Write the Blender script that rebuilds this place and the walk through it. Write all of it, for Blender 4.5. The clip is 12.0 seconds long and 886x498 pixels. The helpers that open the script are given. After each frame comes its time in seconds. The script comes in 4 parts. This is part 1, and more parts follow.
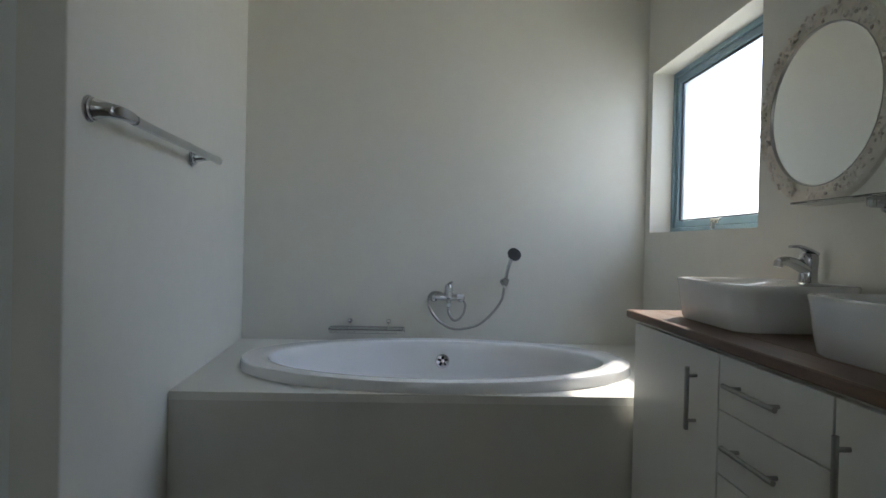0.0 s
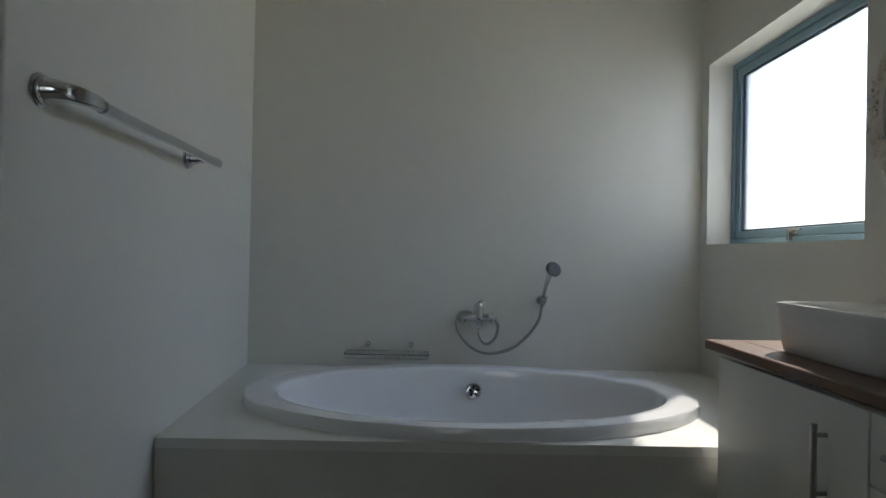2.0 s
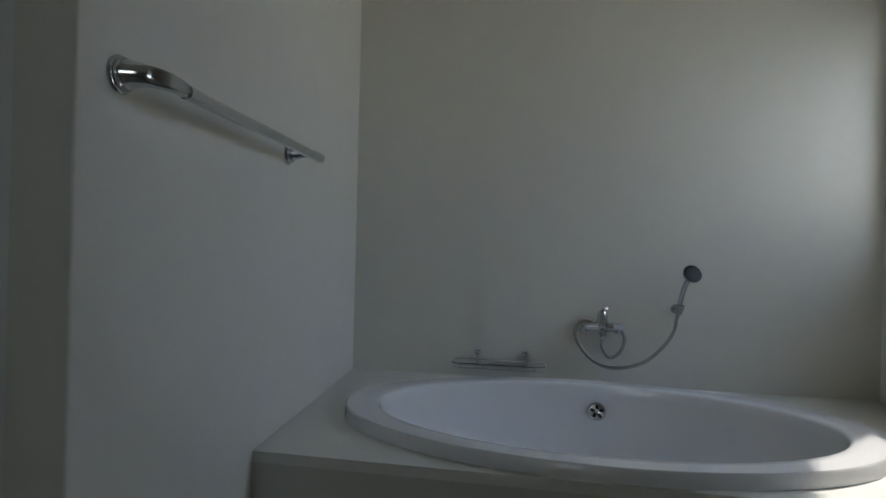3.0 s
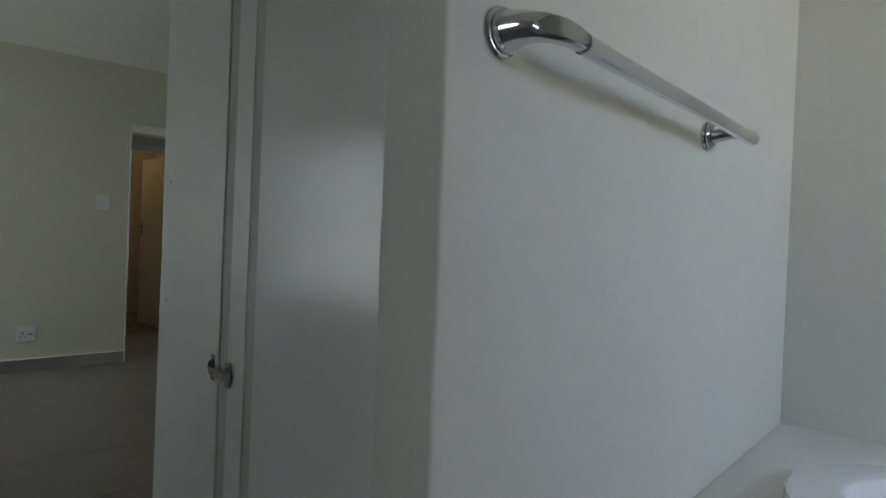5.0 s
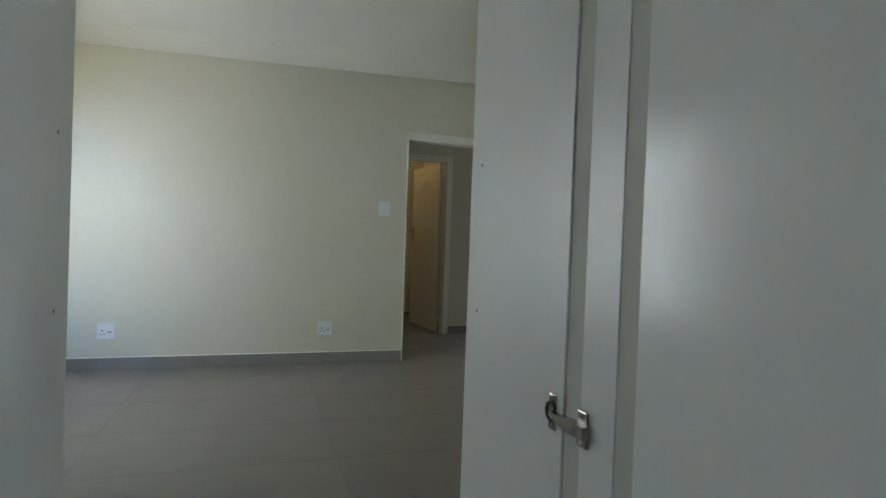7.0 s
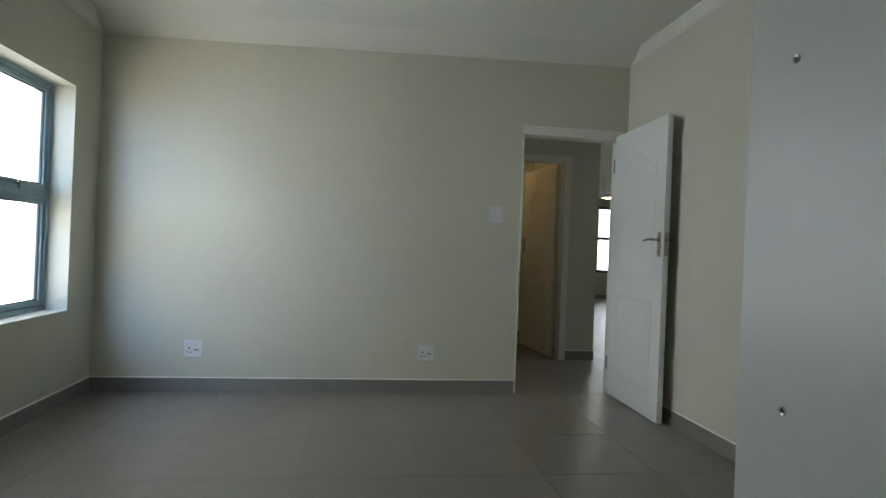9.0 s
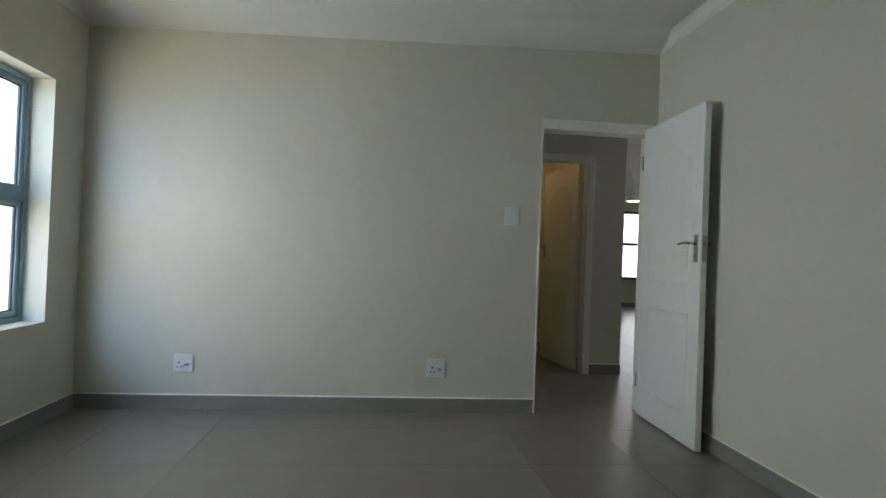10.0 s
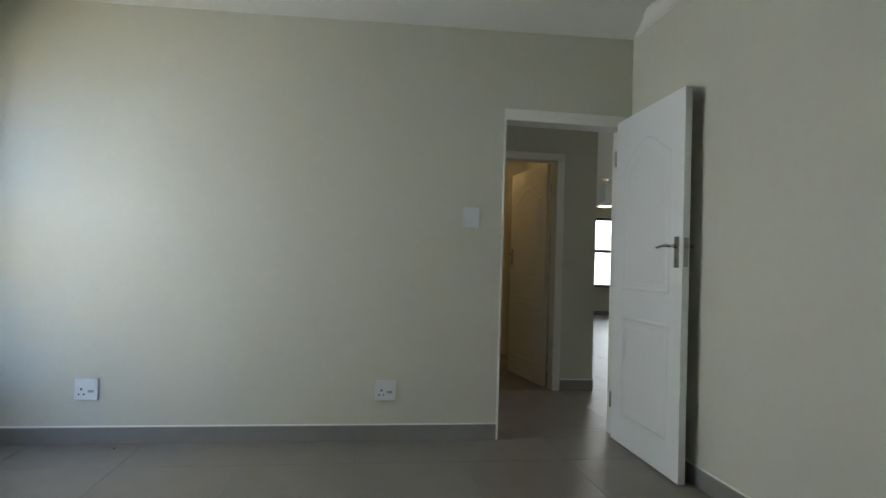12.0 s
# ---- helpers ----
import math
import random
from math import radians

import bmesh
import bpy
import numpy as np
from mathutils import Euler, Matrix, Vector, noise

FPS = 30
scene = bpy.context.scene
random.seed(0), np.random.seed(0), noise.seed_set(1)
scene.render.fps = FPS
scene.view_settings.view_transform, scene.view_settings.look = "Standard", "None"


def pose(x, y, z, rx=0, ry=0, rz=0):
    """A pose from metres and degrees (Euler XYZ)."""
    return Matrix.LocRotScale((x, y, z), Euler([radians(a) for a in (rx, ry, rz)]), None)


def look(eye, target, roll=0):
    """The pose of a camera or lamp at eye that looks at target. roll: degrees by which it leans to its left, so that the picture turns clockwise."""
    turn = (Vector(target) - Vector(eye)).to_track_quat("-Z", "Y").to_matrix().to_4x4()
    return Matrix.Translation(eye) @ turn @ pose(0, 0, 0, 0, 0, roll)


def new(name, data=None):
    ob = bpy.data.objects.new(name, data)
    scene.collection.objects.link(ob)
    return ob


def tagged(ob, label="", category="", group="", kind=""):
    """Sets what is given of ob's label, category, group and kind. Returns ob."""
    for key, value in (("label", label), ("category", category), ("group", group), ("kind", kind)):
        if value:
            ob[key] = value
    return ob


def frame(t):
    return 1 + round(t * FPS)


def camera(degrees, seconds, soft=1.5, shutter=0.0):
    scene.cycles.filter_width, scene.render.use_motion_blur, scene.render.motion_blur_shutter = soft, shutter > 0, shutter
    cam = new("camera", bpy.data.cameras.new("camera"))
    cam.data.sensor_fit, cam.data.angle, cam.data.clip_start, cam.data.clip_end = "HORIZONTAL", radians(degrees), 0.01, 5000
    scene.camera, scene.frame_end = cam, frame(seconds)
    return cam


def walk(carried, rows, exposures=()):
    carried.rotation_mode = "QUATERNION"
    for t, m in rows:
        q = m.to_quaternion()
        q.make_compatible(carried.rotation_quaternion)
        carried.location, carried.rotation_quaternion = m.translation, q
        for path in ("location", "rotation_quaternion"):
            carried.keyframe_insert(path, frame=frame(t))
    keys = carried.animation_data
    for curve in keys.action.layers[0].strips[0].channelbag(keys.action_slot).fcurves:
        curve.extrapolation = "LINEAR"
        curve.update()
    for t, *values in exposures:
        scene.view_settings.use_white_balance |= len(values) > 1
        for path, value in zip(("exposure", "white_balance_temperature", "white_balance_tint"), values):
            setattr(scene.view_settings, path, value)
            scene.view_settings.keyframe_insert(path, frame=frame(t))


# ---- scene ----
cam = camera(76.1, 12.0)
PATH = [
    (0, (0.712, -0.044, 1.096), (0.776, 1.955, 1.081), 1.3),
    (0.5, (0.689, 0.015, 1.104), (0.748, 2.014, 1.097), 1.3),
    (1, (0.661, 0.084, 1.101), (0.716, 2.083, 1.103), 1.3),
    (1.5, (0.633, 0.167, 1.105), (0.679, 2.166, 1.113), 1.2),
    (2, (0.638, 0.301, 1.118), (0.659, 2.301, 1.133), 1.2),
    (2.5, (0.646, 0.425, 1.121), (0.527, 2.421, 1.14), 1.1),
    (2.7, (0.631, 0.468, 1.123), (0.427, 2.458, 1.135), 1.2),
    (4.3, (0.464, 0.786, 1.128), (-0.679, 2.428, 1.131), 2.2),
    (4.5, (0.438, 0.814, 1.129), (-0.815, 2.373, 1.131), 2.2),
    (5, (0.37, 0.85, 1.137), (-1.106, 2.199, 1.121), 2.3),
    (5.5, (0.296, 0.88, 1.137), (-1.349, 2.018, 1.113), 2.2),
    (6, (0.187, 0.886, 1.125), (-1.59, 1.804, 1.100), 2.5),
    (6.5, (0.052, 0.869, 1.111), (-1.8, 1.624, 1.084), 2.5),
    (7, (-0.138, 0.873, 1.108), (-2.038, 1.498, 1.078), 2.1),
    (7.5, (-0.305, 0.896, 1.109), (-2.233, 1.427, 1.082), 2.5),
    (7.7, (-0.375, 0.914, 1.112), (-2.314, 1.405, 1.088), 2.5),
    (9.5, (-1.059, 1.003, 1.083), (-3.046, 1.229, 1.096), 2.3),
    (10, (-1.23, 1.083, 1.083), (-3.22, 1.282, 1.106), 2.2),
    (10.5, (-1.399, 1.155, 1.092), (-3.39, 1.343, 1.12), 2.1),
    (11, (-1.517, 1.193, 1.077), (-3.508, 1.385, 1.115), 2.1),
    (11.5, (-1.603, 1.23, 1.073), (-3.59, 1.459, 1.116), 2.0),
    (12, (-1.668, 1.272, 1.074), (-3.646, 1.561, 1.131), 1.9),
]
walk(cam, [(t, look(eye, target, roll)) for t, eye, target, roll in PATH],
     [(0, 0.45), (1, 0.28), (2, -0.10), (2.7, -0.25), (4.3, 0.58), (5, 0.85), (5.5, 1.10), (6, 1.40), (6.5, 1.60), (7.0, 1.70), (7.7, 1.74), (9.5, 1.38), (10.5, 1.52), (12, 1.56)])

# ---- light ----
world = bpy.data.worlds.new("sky_world")
scene.world = world
world.use_nodes = True
wn = world.node_tree.nodes
sky = wn.new("ShaderNodeTexSky")
sky.sky_type = "NISHITA"
sky.sun_disc = False
sky.sun_elevation = radians(50)
sky.sun_rotation = radians(45)
world.node_tree.links.new(sky.outputs[0], wn["Background"].inputs[0])
wn["Background"].inputs[1].default_value = 0.1


def lamp(name, kind, m, energy, colour, size=(0.1, 0.1), angle=0.5):
    data = bpy.data.lights.new(name, kind)
    data.energy, data.color = energy, colour
    if kind == "AREA":
        data.shape, data.size, data.size_y = "RECTANGLE", size[0], size[1]
    if kind == "SUN":
        data.angle = radians(angle)
    if kind == "POINT":
        data.shadow_soft_size = size[0]
    ob = new(name, data)
    ob.matrix_world = m
    return ob


HAZE, GROUND = (0.86, 0.92, 1.0), (1.0, 0.88, 0.56)
lamp("sun", "SUN", look((6, 6, 10), (0, 0, 0)), 5.0, (1.0, 0.95, 0.86), angle=1.5)
# daylight at the bedroom window: the sky from above, the sunlit yard from below
lamp("bedroom_sky", "AREA", look((-1.75, -1.85, 2.15), (-5.1, -0.5, 0.6)), 46, (0.25, 0.51, 1.0), (1.9, 1.3))
lamp("bedroom_haze", "AREA", look((-4.05, -1.24, 1.32), (-3.9, 1.0, 1.32)), 5.4, (0.88, 0.93, 1.0), (1.6, 1.5))
lamp("bedroom_yard", "AREA", look((-1.75, -1.85, 0.45), (-5.1, -0.5, 2.1)), 24, (1.0, 0.88, 0.57), (1.9, 1.2))
# daylight at the bathroom window
lamp("bathroom_sky", "AREA", look((2.62, 2.53, 2.25), (1.0, 2.5, 0.7)), 14, (0.24, 0.50, 1.0), (1.5, 1.0))
lamp("bathroom_haze", "AREA", look((2.21, 2.53, 1.62), (0.9, 2.6, 1.62)), 3.6, HAZE, (1.1, 0.95))
lamp("bathroom_yard", "AREA", look((2.62, 2.53, 1.0), (1.0, 2.5, 2.3)), 10, GROUND, (1.5, 0.9))
# daylight in the living room window
lamp("living_sky", "AREA", look((-15.0, 7.6, 1.6), (-10, 6.5, 0.9)), 2, (0.50, 0.72, 1.0), (1.7, 1.8))
# fill lamp outside an added side opening, to brighten the hall walls
lamp("living_side_fill", "AREA", look((-6.1, 9.1, 1.6), (-5.3, 5.5, 1.0)), 26, (0.82, 0.90, 1.0), (1.5, 1.5))
# fill lamp added at an unseen rear opening to brighten the bathroom
lamp("bathroom_rear_fill", "AREA", look((0.20, -1.75, 1.75), (1.9, 0.3, 1.0)), 2.3, HAZE, (1.1, 1.0))
# bulbs
lamp("bulb_small_room", "POINT", pose(-7.45, 2.55, 2.3), 0.36, (1.0, 0.52, 0.15), (0.05, 0.05))
lamp("bulb_pendant", "POINT", pose(-10.6, 5.29, 2.2), 0.7, (1.0, 0.72, 0.4), (0.04, 0.04))


# ---- materials ----
def material(name, colour, rough=0.5, metal=0.0, grain=0.0, scale=40, bump=0.0, bump_scale=120, stretch=(1, 1, 1), second=None,
             big=0.0, big_scale=1.2, rand=0.0, trans=0.0, spec=0.5, coat=0.0, rough_var=0.0):
    """A painted, grained or polished surface with variation at two scales."""
    m = bpy.data.materials.new(name)
    m.use_nodes = True
    nt = m.node_tree
    b = nt.nodes["Principled BSDF"]
    b.inputs["Roughness"].default_value = rough
    b.inputs["Metallic"].default_value = metal
    b.inputs["Transmission Weight"].default_value = trans
    b.inputs["Specular IOR Level"].default_value = spec
    b.inputs["Coat Weight"].default_value = coat
    b.inputs["Base Color"].default_value = (*colour, 1)
    geo = nt.nodes.new("ShaderNodeTexCoord")
    mp = nt.nodes.new("ShaderNodeMapping")
    mp.inputs["Scale"].default_value = stretch
    nt.links.new(geo.outputs["Object"], mp.inputs["Vector"])

    def noise_tex(sc, detail=4):
        n = nt.nodes.new("ShaderNodeTexNoise")
        n.inputs["Scale"].default_value = sc
        n.inputs["Detail"].default_value = detail
        nt.links.new(mp.outputs[0], n.inputs["Vector"])
        return n.outputs["Fac"]

    def mixed(a, fac, dark, amount):
        mr = nt.nodes.new("ShaderNodeMapRange")
        mr.inputs["From Min"].default_value, mr.inputs["From Max"].default_value = 0.3, 0.7
        mr.inputs["To Min"].default_value, mr.inputs["To Max"].default_value = 0.0, amount
        nt.links.new(fac, mr.inputs["Value"])
        mx = nt.nodes.new("ShaderNodeMix")
        mx.data_type = "RGBA"
        nt.links.new(mr.outputs[0], mx.inputs["Factor"])
        if isinstance(a, tuple):
            mx.inputs["A"].default_value = (*a, 1)
        else:
            nt.links.new(a, mx.inputs["A"])
        mx.inputs["B"].default_value = (*dark, 1)
        return mx.outputs["Result"]

    out = colour
    dark = second or tuple(c * 0.75 for c in colour)
    if grain:
        out = mixed(out, noise_tex(scale), dark, grain)
    if big:
        out = mixed(out, noise_tex(big_scale, 3), dark, big)
    if rand:
        oi = nt.nodes.new("ShaderNodeObjectInfo")
        out = mixed(out, oi.outputs["Random"], dark, rand)
    if not isinstance(out, tuple):
        nt.links.new(out, b.inputs["Base Color"])
    if rough_var:
        mr = nt.nodes.new("ShaderNodeMapRange")
        mr.inputs["To Min"].default_value, mr.inputs["To Max"].default_value = rough - rough_var, rough + rough_var
        nt.links.new(noise_tex(big_scale * 4, 4), mr.inputs["Value"])
        nt.links.new(mr.outputs[0], b.inputs["Roughness"])
    if bump:
        bp = nt.nodes.new("ShaderNodeBump")
        bp.inputs["Strength"].default_value = bump
        bp.inputs["Distance"].default_value = 0.002
        nt.links.new(noise_tex(bump_scale, 5), bp.inputs["Height"])
        nt.links.new(bp.outputs[0], b.inputs["Normal"])
    return m


def glow(name, colour, strength):
    m = bpy.data.materials.new(name)
    m.use_nodes = True
    b = m.node_tree.nodes["Principled BSDF"]
    b.inputs["Base Color"].default_value = (*colour, 1)
    b.inputs["Emission Color"].default_value = (*colour, 1)
    b.inputs["Emission Strength"].default_value = strength
    return m


M_CREAM = material("cream_wall_paint", (0.62, 0.605, 0.505), 0.75, grain=0.10, scale=18, bump=0.25, bump_scale=90, big=0.12)
M_BATHWALL = material("bathroom_wall_paint", (0.75, 0.735, 0.665), 0.6, grain=0.10, scale=14, bump=0.25, bump_scale=80, big=0.12)
M_CEIL = material("ceiling_paint", (0.74, 0.73, 0.665), 0.85, grain=0.08, scale=10, bump=0.15, big=0.08)
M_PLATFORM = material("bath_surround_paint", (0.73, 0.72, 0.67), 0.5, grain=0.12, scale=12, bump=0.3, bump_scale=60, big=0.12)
# the surround's paint again, darkened for the shade on its front face
M_PLATFORM_SHADED = material("bath_surround_shaded_paint", (0.60, 0.59, 0.535), 0.6, grain=0.12, scale=12, bump=0.3, bump_scale=60, big=0.14)
M_GLOSS = material("white_gloss_paint", (0.77, 0.79, 0.76), 0.34, grain=0.05, scale=6, bump=0.10, bump_scale=30, stretch=(1, 1, 0.25), big=0.05)
M_PANEL = material("gloss_painted_panel", (0.83, 0.85, 0.82), 0.26, grain=0.05, scale=6, bump=0.12, bump_scale=24, stretch=(3, 3, 0.12), big=0.05)
# panel white toned down to stand for the shade inside the joints
M_GROOVE_SHADE = material("panel_joint_shade_tone", (0.56, 0.57, 0.50), 0.6, grain=0.15, scale=20)
M_DOOR = material("white_door_enamel", (0.80, 0.81, 0.79), 0.3, grain=0.05, scale=20, bump=0.12, bump_scale=40, stretch=(2, 2, 0.2), big=0.05)
M_TRIM = material("white_trim_paint", (0.78, 0.77, 0.71), 0.45, grain=0.06, scale=25, bump=0.1)
M_CABINET = material("white_cabinet_melamine", (0.74, 0.73, 0.68), 0.35, grain=0.05, scale=10, bump=0.05, big=0.05)
M_WOOD = material("oiled_wood", (0.185, 0.105, 0.064), 0.4, grain=0.75, scale=9, stretch=(7, 0.7, 7), second=(0.095, 0.052, 0.032), bump=0.15, bump_scale=30, big=0.25)
M_CERAMIC = material("white_ceramic", (0.82, 0.82, 0.80), 0.12, grain=0.03, scale=6, coat=0.3)
M_ACRYLIC = material("white_bath_acrylic", (0.82, 0.82, 0.82), 0.05, grain=0.03, scale=6, big=0.04)
M_CHROME = material("chrome", (0.58, 0.59, 0.61), 0.06, metal=1.0, grain=0.06, scale=30)
M_SATIN = material("satin_chrome", (0.70, 0.71, 0.72), 0.14, metal=1.0, grain=0.08, scale=30)
M_STEEL = material("brushed_steel", (0.42, 0.41, 0.385), 0.28, metal=1.0, grain=0.2, scale=40, stretch=(1, 1, 6))
M_NICKEL = material("nickel_hinge_metal", (0.42, 0.40, 0.36), 0.26, metal=1.0, grain=0.3, scale=60)
M_DARK = material("dark_rubber", (0.02, 0.02, 0.022), 0.5, grain=0.2, scale=50)
M_ALU = material("blue_grey_aluminium", (0.24, 0.36, 0.42), 0.4, metal=0.15, grain=0.12, scale=25, bump=0.05)
M_ALU_DARK = material("dark_aluminium", (0.06, 0.07, 0.08), 0.4, grain=0.1, scale=25)
M_GASKET = material("black_gasket", (0.02, 0.022, 0.025), 0.6, grain=0.1)
M_GLASS = material("clear_glass", (0.96, 0.98, 0.98), 0.0, trans=1.0)
M_FROST = material("frosted_glass", (0.93, 0.96, 1.0), 0.28, trans=1.0)
M_MIRROR = material("mirror_silver", (0.90, 0.92, 0.91), 0.015, metal=1.0)
M_TILE = material("grey_floor_tile", (0.24, 0.217, 0.196), 0.33, grain=0.3, scale=7, big=0.3, big_scale=1.6, rand=0.16, bump=0.04, bump_scale=12, rough_var=0.03)
M_GROUT = material("grey_grout", (0.222, 0.200, 0.180), 0.6, grain=0.3, scale=60, bump=0.3)
M_SKIRT = material("grey_tile_skirting", (0.26, 0.25, 0.23), 0.35, grain=0.25, scale=9, big=0.25)
M_PLASTIC = material("white_plastic", (0.71, 0.725, 0.73), 0.3, grain=0.03, scale=30)
M_SHELL = material("shell_chips", (0.77, 0.73, 0.65), 0.4, grain=0.3, scale=45, second=(0.48, 0.40, 0.33), rand=0.35, bump=0.3, bump_scale=80)
M_SHELL_DARK = material("dark_shell_chips", (0.47, 0.41, 0.35), 0.35, grain=0.4, scale=60, rand=0.4)
M_BED = material("shell_bedding_plaster", (0.72, 0.67, 0.58), 0.7, grain=0.3, scale=60, bump=0.5, bump_scale=140)
M_WARMDOOR = material("cream_door_enamel", (0.76, 0.73, 0.63), 0.35, grain=0.05, scale=20, bump=0.1, bump_scale=40)
M_BULB = glow("lit_lamp_glass", (1.0, 0.75, 0.42), 6.0)
M_EARTH = material("pale_yard_ground", (0.38, 0.34, 0.27), 0.9, grain=0.4, scale=3, bump=0.3, bump_scale=20, big=0.3, big_scale=0.3)


# ---- builders ----
def link(name, bm, mat, parent=None, label="", smooth=False):
    me = bpy.data.meshes.new(name)
    bmesh.ops.recalc_face_normals(bm, faces=bm.faces)
    bm.to_mesh(me)
    bm.free()
    me.materials.append(mat)
    if smooth:
        me.shade_smooth()
        me.set_sharp_from_angle(angle=radians(40))
    ob = new(name, me)
    if parent is not None:
        ob.parent = parent
    if label:
        ob["label"] = label
    return ob


part = link


def setting(name, bm, mat, label, category, smooth=False):
    return tagged(link(name, bm, mat, smooth=smooth), label, category, kind="structure")


def thing(name, m, label, category, group="", kind=""):
    ob = new(name)
    ob.empty_display_size = 0.05
    ob.matrix_world = m
    return tagged(ob, label, category, group, kind)


def box(bm, x0, x1, y0, y1, z0, z1, bevel=0.0, segments=2):
    vs = [bm.verts.new(p) for p in ((x0, y0, z0), (x1, y0, z0), (x1, y1, z0), (x0, y1, z0), (x0, y0, z1), (x1, y0, z1), (x1, y1, z1), (x0, y1, z1))]
    fs = [bm.faces.new([vs[i] for i in f]) for f in ((3, 2, 1, 0), (4, 5, 6, 7), (0, 1, 5, 4), (1, 2, 6, 5), (2, 3, 7, 6), (3, 0, 4, 7))]
    if bevel:
        bmesh.ops.bevel(bm, geom=list({e for f in fs for e in f.edges}), offset=bevel, segments=segments, affect="EDGES", profile=0.5)
    return bm


def boxed(*a, **k):
    return box(bmesh.new(), *a, **k)


def prism(bm, foot, z0, z1, bevel=0.0):
    """An upright prism on a footprint of (x, y) points."""
    lo = [bm.verts.new((x, y, z0)) for x, y in foot]
    hi = [bm.verts.new((x, y, z1)) for x, y in foot]
    n = len(foot)
    bm.faces.new(lo[::-1])
    top = bm.faces.new(hi)
    for i in range(n):
        bm.faces.new((lo[i], lo[(i + 1) % n], hi[(i + 1) % n], hi[i]))
    if bevel:
        bmesh.ops.bevel(bm, geom=list(top.edges), offset=bevel, segments=2, affect="EDGES", profile=0.5)
    return bm


def lathe(bm, profile, steps=32, m=Matrix()):
    """Turns (radius, height) pairs round the local z axis."""
    rings = []
    for r, z in profile:
        if r < 1e-6:
            rings.append([bm.verts.new(m @ Vector((0, 0, z)))])
        else:
            rings.append([bm.verts.new(m @ Vector((r * math.cos(a), r * math.sin(a), z))) for a in (2 * math.pi * i / steps for i in range(steps))])
    for a, b in zip(rings, rings[1:]):
        for i in range(steps):
            j = (i + 1) % steps
            if len(a) == 1 and len(b) == 1:
                continue
            if len(a) == 1:
                bm.faces.new((a[0], b[i], b[j]))
            elif len(b) == 1:
                bm.faces.new((a[i], a[j], b[0]))
            else:
                bm.faces.new((a[i], a[j], b[j], b[i]))
    return bm


def smooth_line(points, n=8):
    """A Catmull-Rom line through points."""
    p = [Vector(q) for q in points]
    p = [2 * p[0] - p[1], *p, 2 * p[-1] - p[-2]]
    out = []
    for i in range(1, len(p) - 2):
        for k in range(n):
            t = k / n
            out.append(0.5 * (2 * p[i] + (p[i + 1] - p[i - 1]) * t + (2 * p[i - 1] - 5 * p[i] + 4 * p[i + 1] - p[i + 2]) * t * t
                              + (3 * p[i] - p[i - 1] - 3 * p[i + 1] + p[i + 2]) * t ** 3))
    return out + [p[-2]]


def tube(bm, line, radius, steps=12, flat=1.0, caps=True, up=Vector((0, 0, 1))):
    """A tube along a line. radius: one number or one per point; flat: its height over its width."""
    line = [Vector(p) for p in line]
    rings = []
    for i, p in enumerate(line):
        d = (line[min(i + 1, len(line) - 1)] - line[max(i - 1, 0)]).normalized()
        u = up if abs(d.dot(up)) < 0.95 else Vector((0, 1, 0)) if abs(d.y) < 0.9 else Vector((1, 0, 0))
        s = d.cross(u).normalized()
        v = s.cross(d)
        r = radius[i] if isinstance(radius, (list, tuple)) else radius
        rings.append([bm.verts.new(p + r * (math.cos(a) * s + flat * math.sin(a) * v)) for a in (2 * math.pi * k / steps for k in range(steps))])
    for a, b in zip(rings, rings[1:]):
        for k in range(steps):
            j = (k + 1) % steps
            bm.faces.new((a[k], a[j], b[j], b[k]))
    if caps:
        bm.faces.new(rings[0][::-1])
        bm.faces.new(rings[-1])
    return bm


def tubed(*a, **k):
    return tube(bmesh.new(), *a, **k)


def lathed(*a, **k):
    return lathe(bmesh.new(), *a, **k)


def rounded(x0, x1, y0, y1, r, n=8):
    """The outline of a rectangle with round corners, counter-clockwise."""
    pts = []
    for cx, cy, a0 in ((x1 - r, y1 - r, 0), (x0 + r, y1 - r, 90), (x0 + r, y0 + r, 180), (x1 - r, y0 + r, 270)):
        for k in range(n + 1):
            a = radians(a0 + 90 * k / n)
            pts.append((cx + r * math.cos(a), cy + r * math.sin(a)))
    return pts


def loft(bm, rings, close_first=True, close_last=True):
    """Skins a row of closed rings with equal counts."""
    vs = [[bm.verts.new(p) for p in ring] for ring in rings]
    n = len(vs[0])
    for a, b in zip(vs, vs[1:]):
        for i in range(n):
            j = (i + 1) % n
            bm.faces.new((a[i], a[j], b[j], b[i]))
    if close_first:
        bm.faces.new(vs[0][::-1])
    if close_last:
        bm.faces.new(vs[-1])
    return bm


# ---- setting ----
# bathroom: x -0.13..1.945, y -1.3..3.1; passage through the wardrobe: x -0.97..-0.27, y 0.505..1.372; bedroom: x -5.138..-0.97, y -0.91..3.0
R, B, W, LW, RW = 1.945, 3.1, -5.138, -0.91, 3.0
RAIL_A, RAIL_B = Vector((-0.125, 1.295, 0)), Vector((-0.285, B, 0))
WIN_Y0, WIN_Y1, WIN_Z0, WIN_Z1 = 2.02, 3.035, 1.187, 2.06
BW_X0, BW_X1, BW_Z0, BW_Z1 = -4.80, -3.30, 0.60, 2.04
DOOR_Y0, DOOR_Y1, DOOR_Z = 2.146, 2.965, 2.08
CEIL_BATH = 2.56


def bed_ceiling(y):
    """The bedroom ceiling falls a little towards the window."""
    return 2.575 + 0.024 * (y - LW)


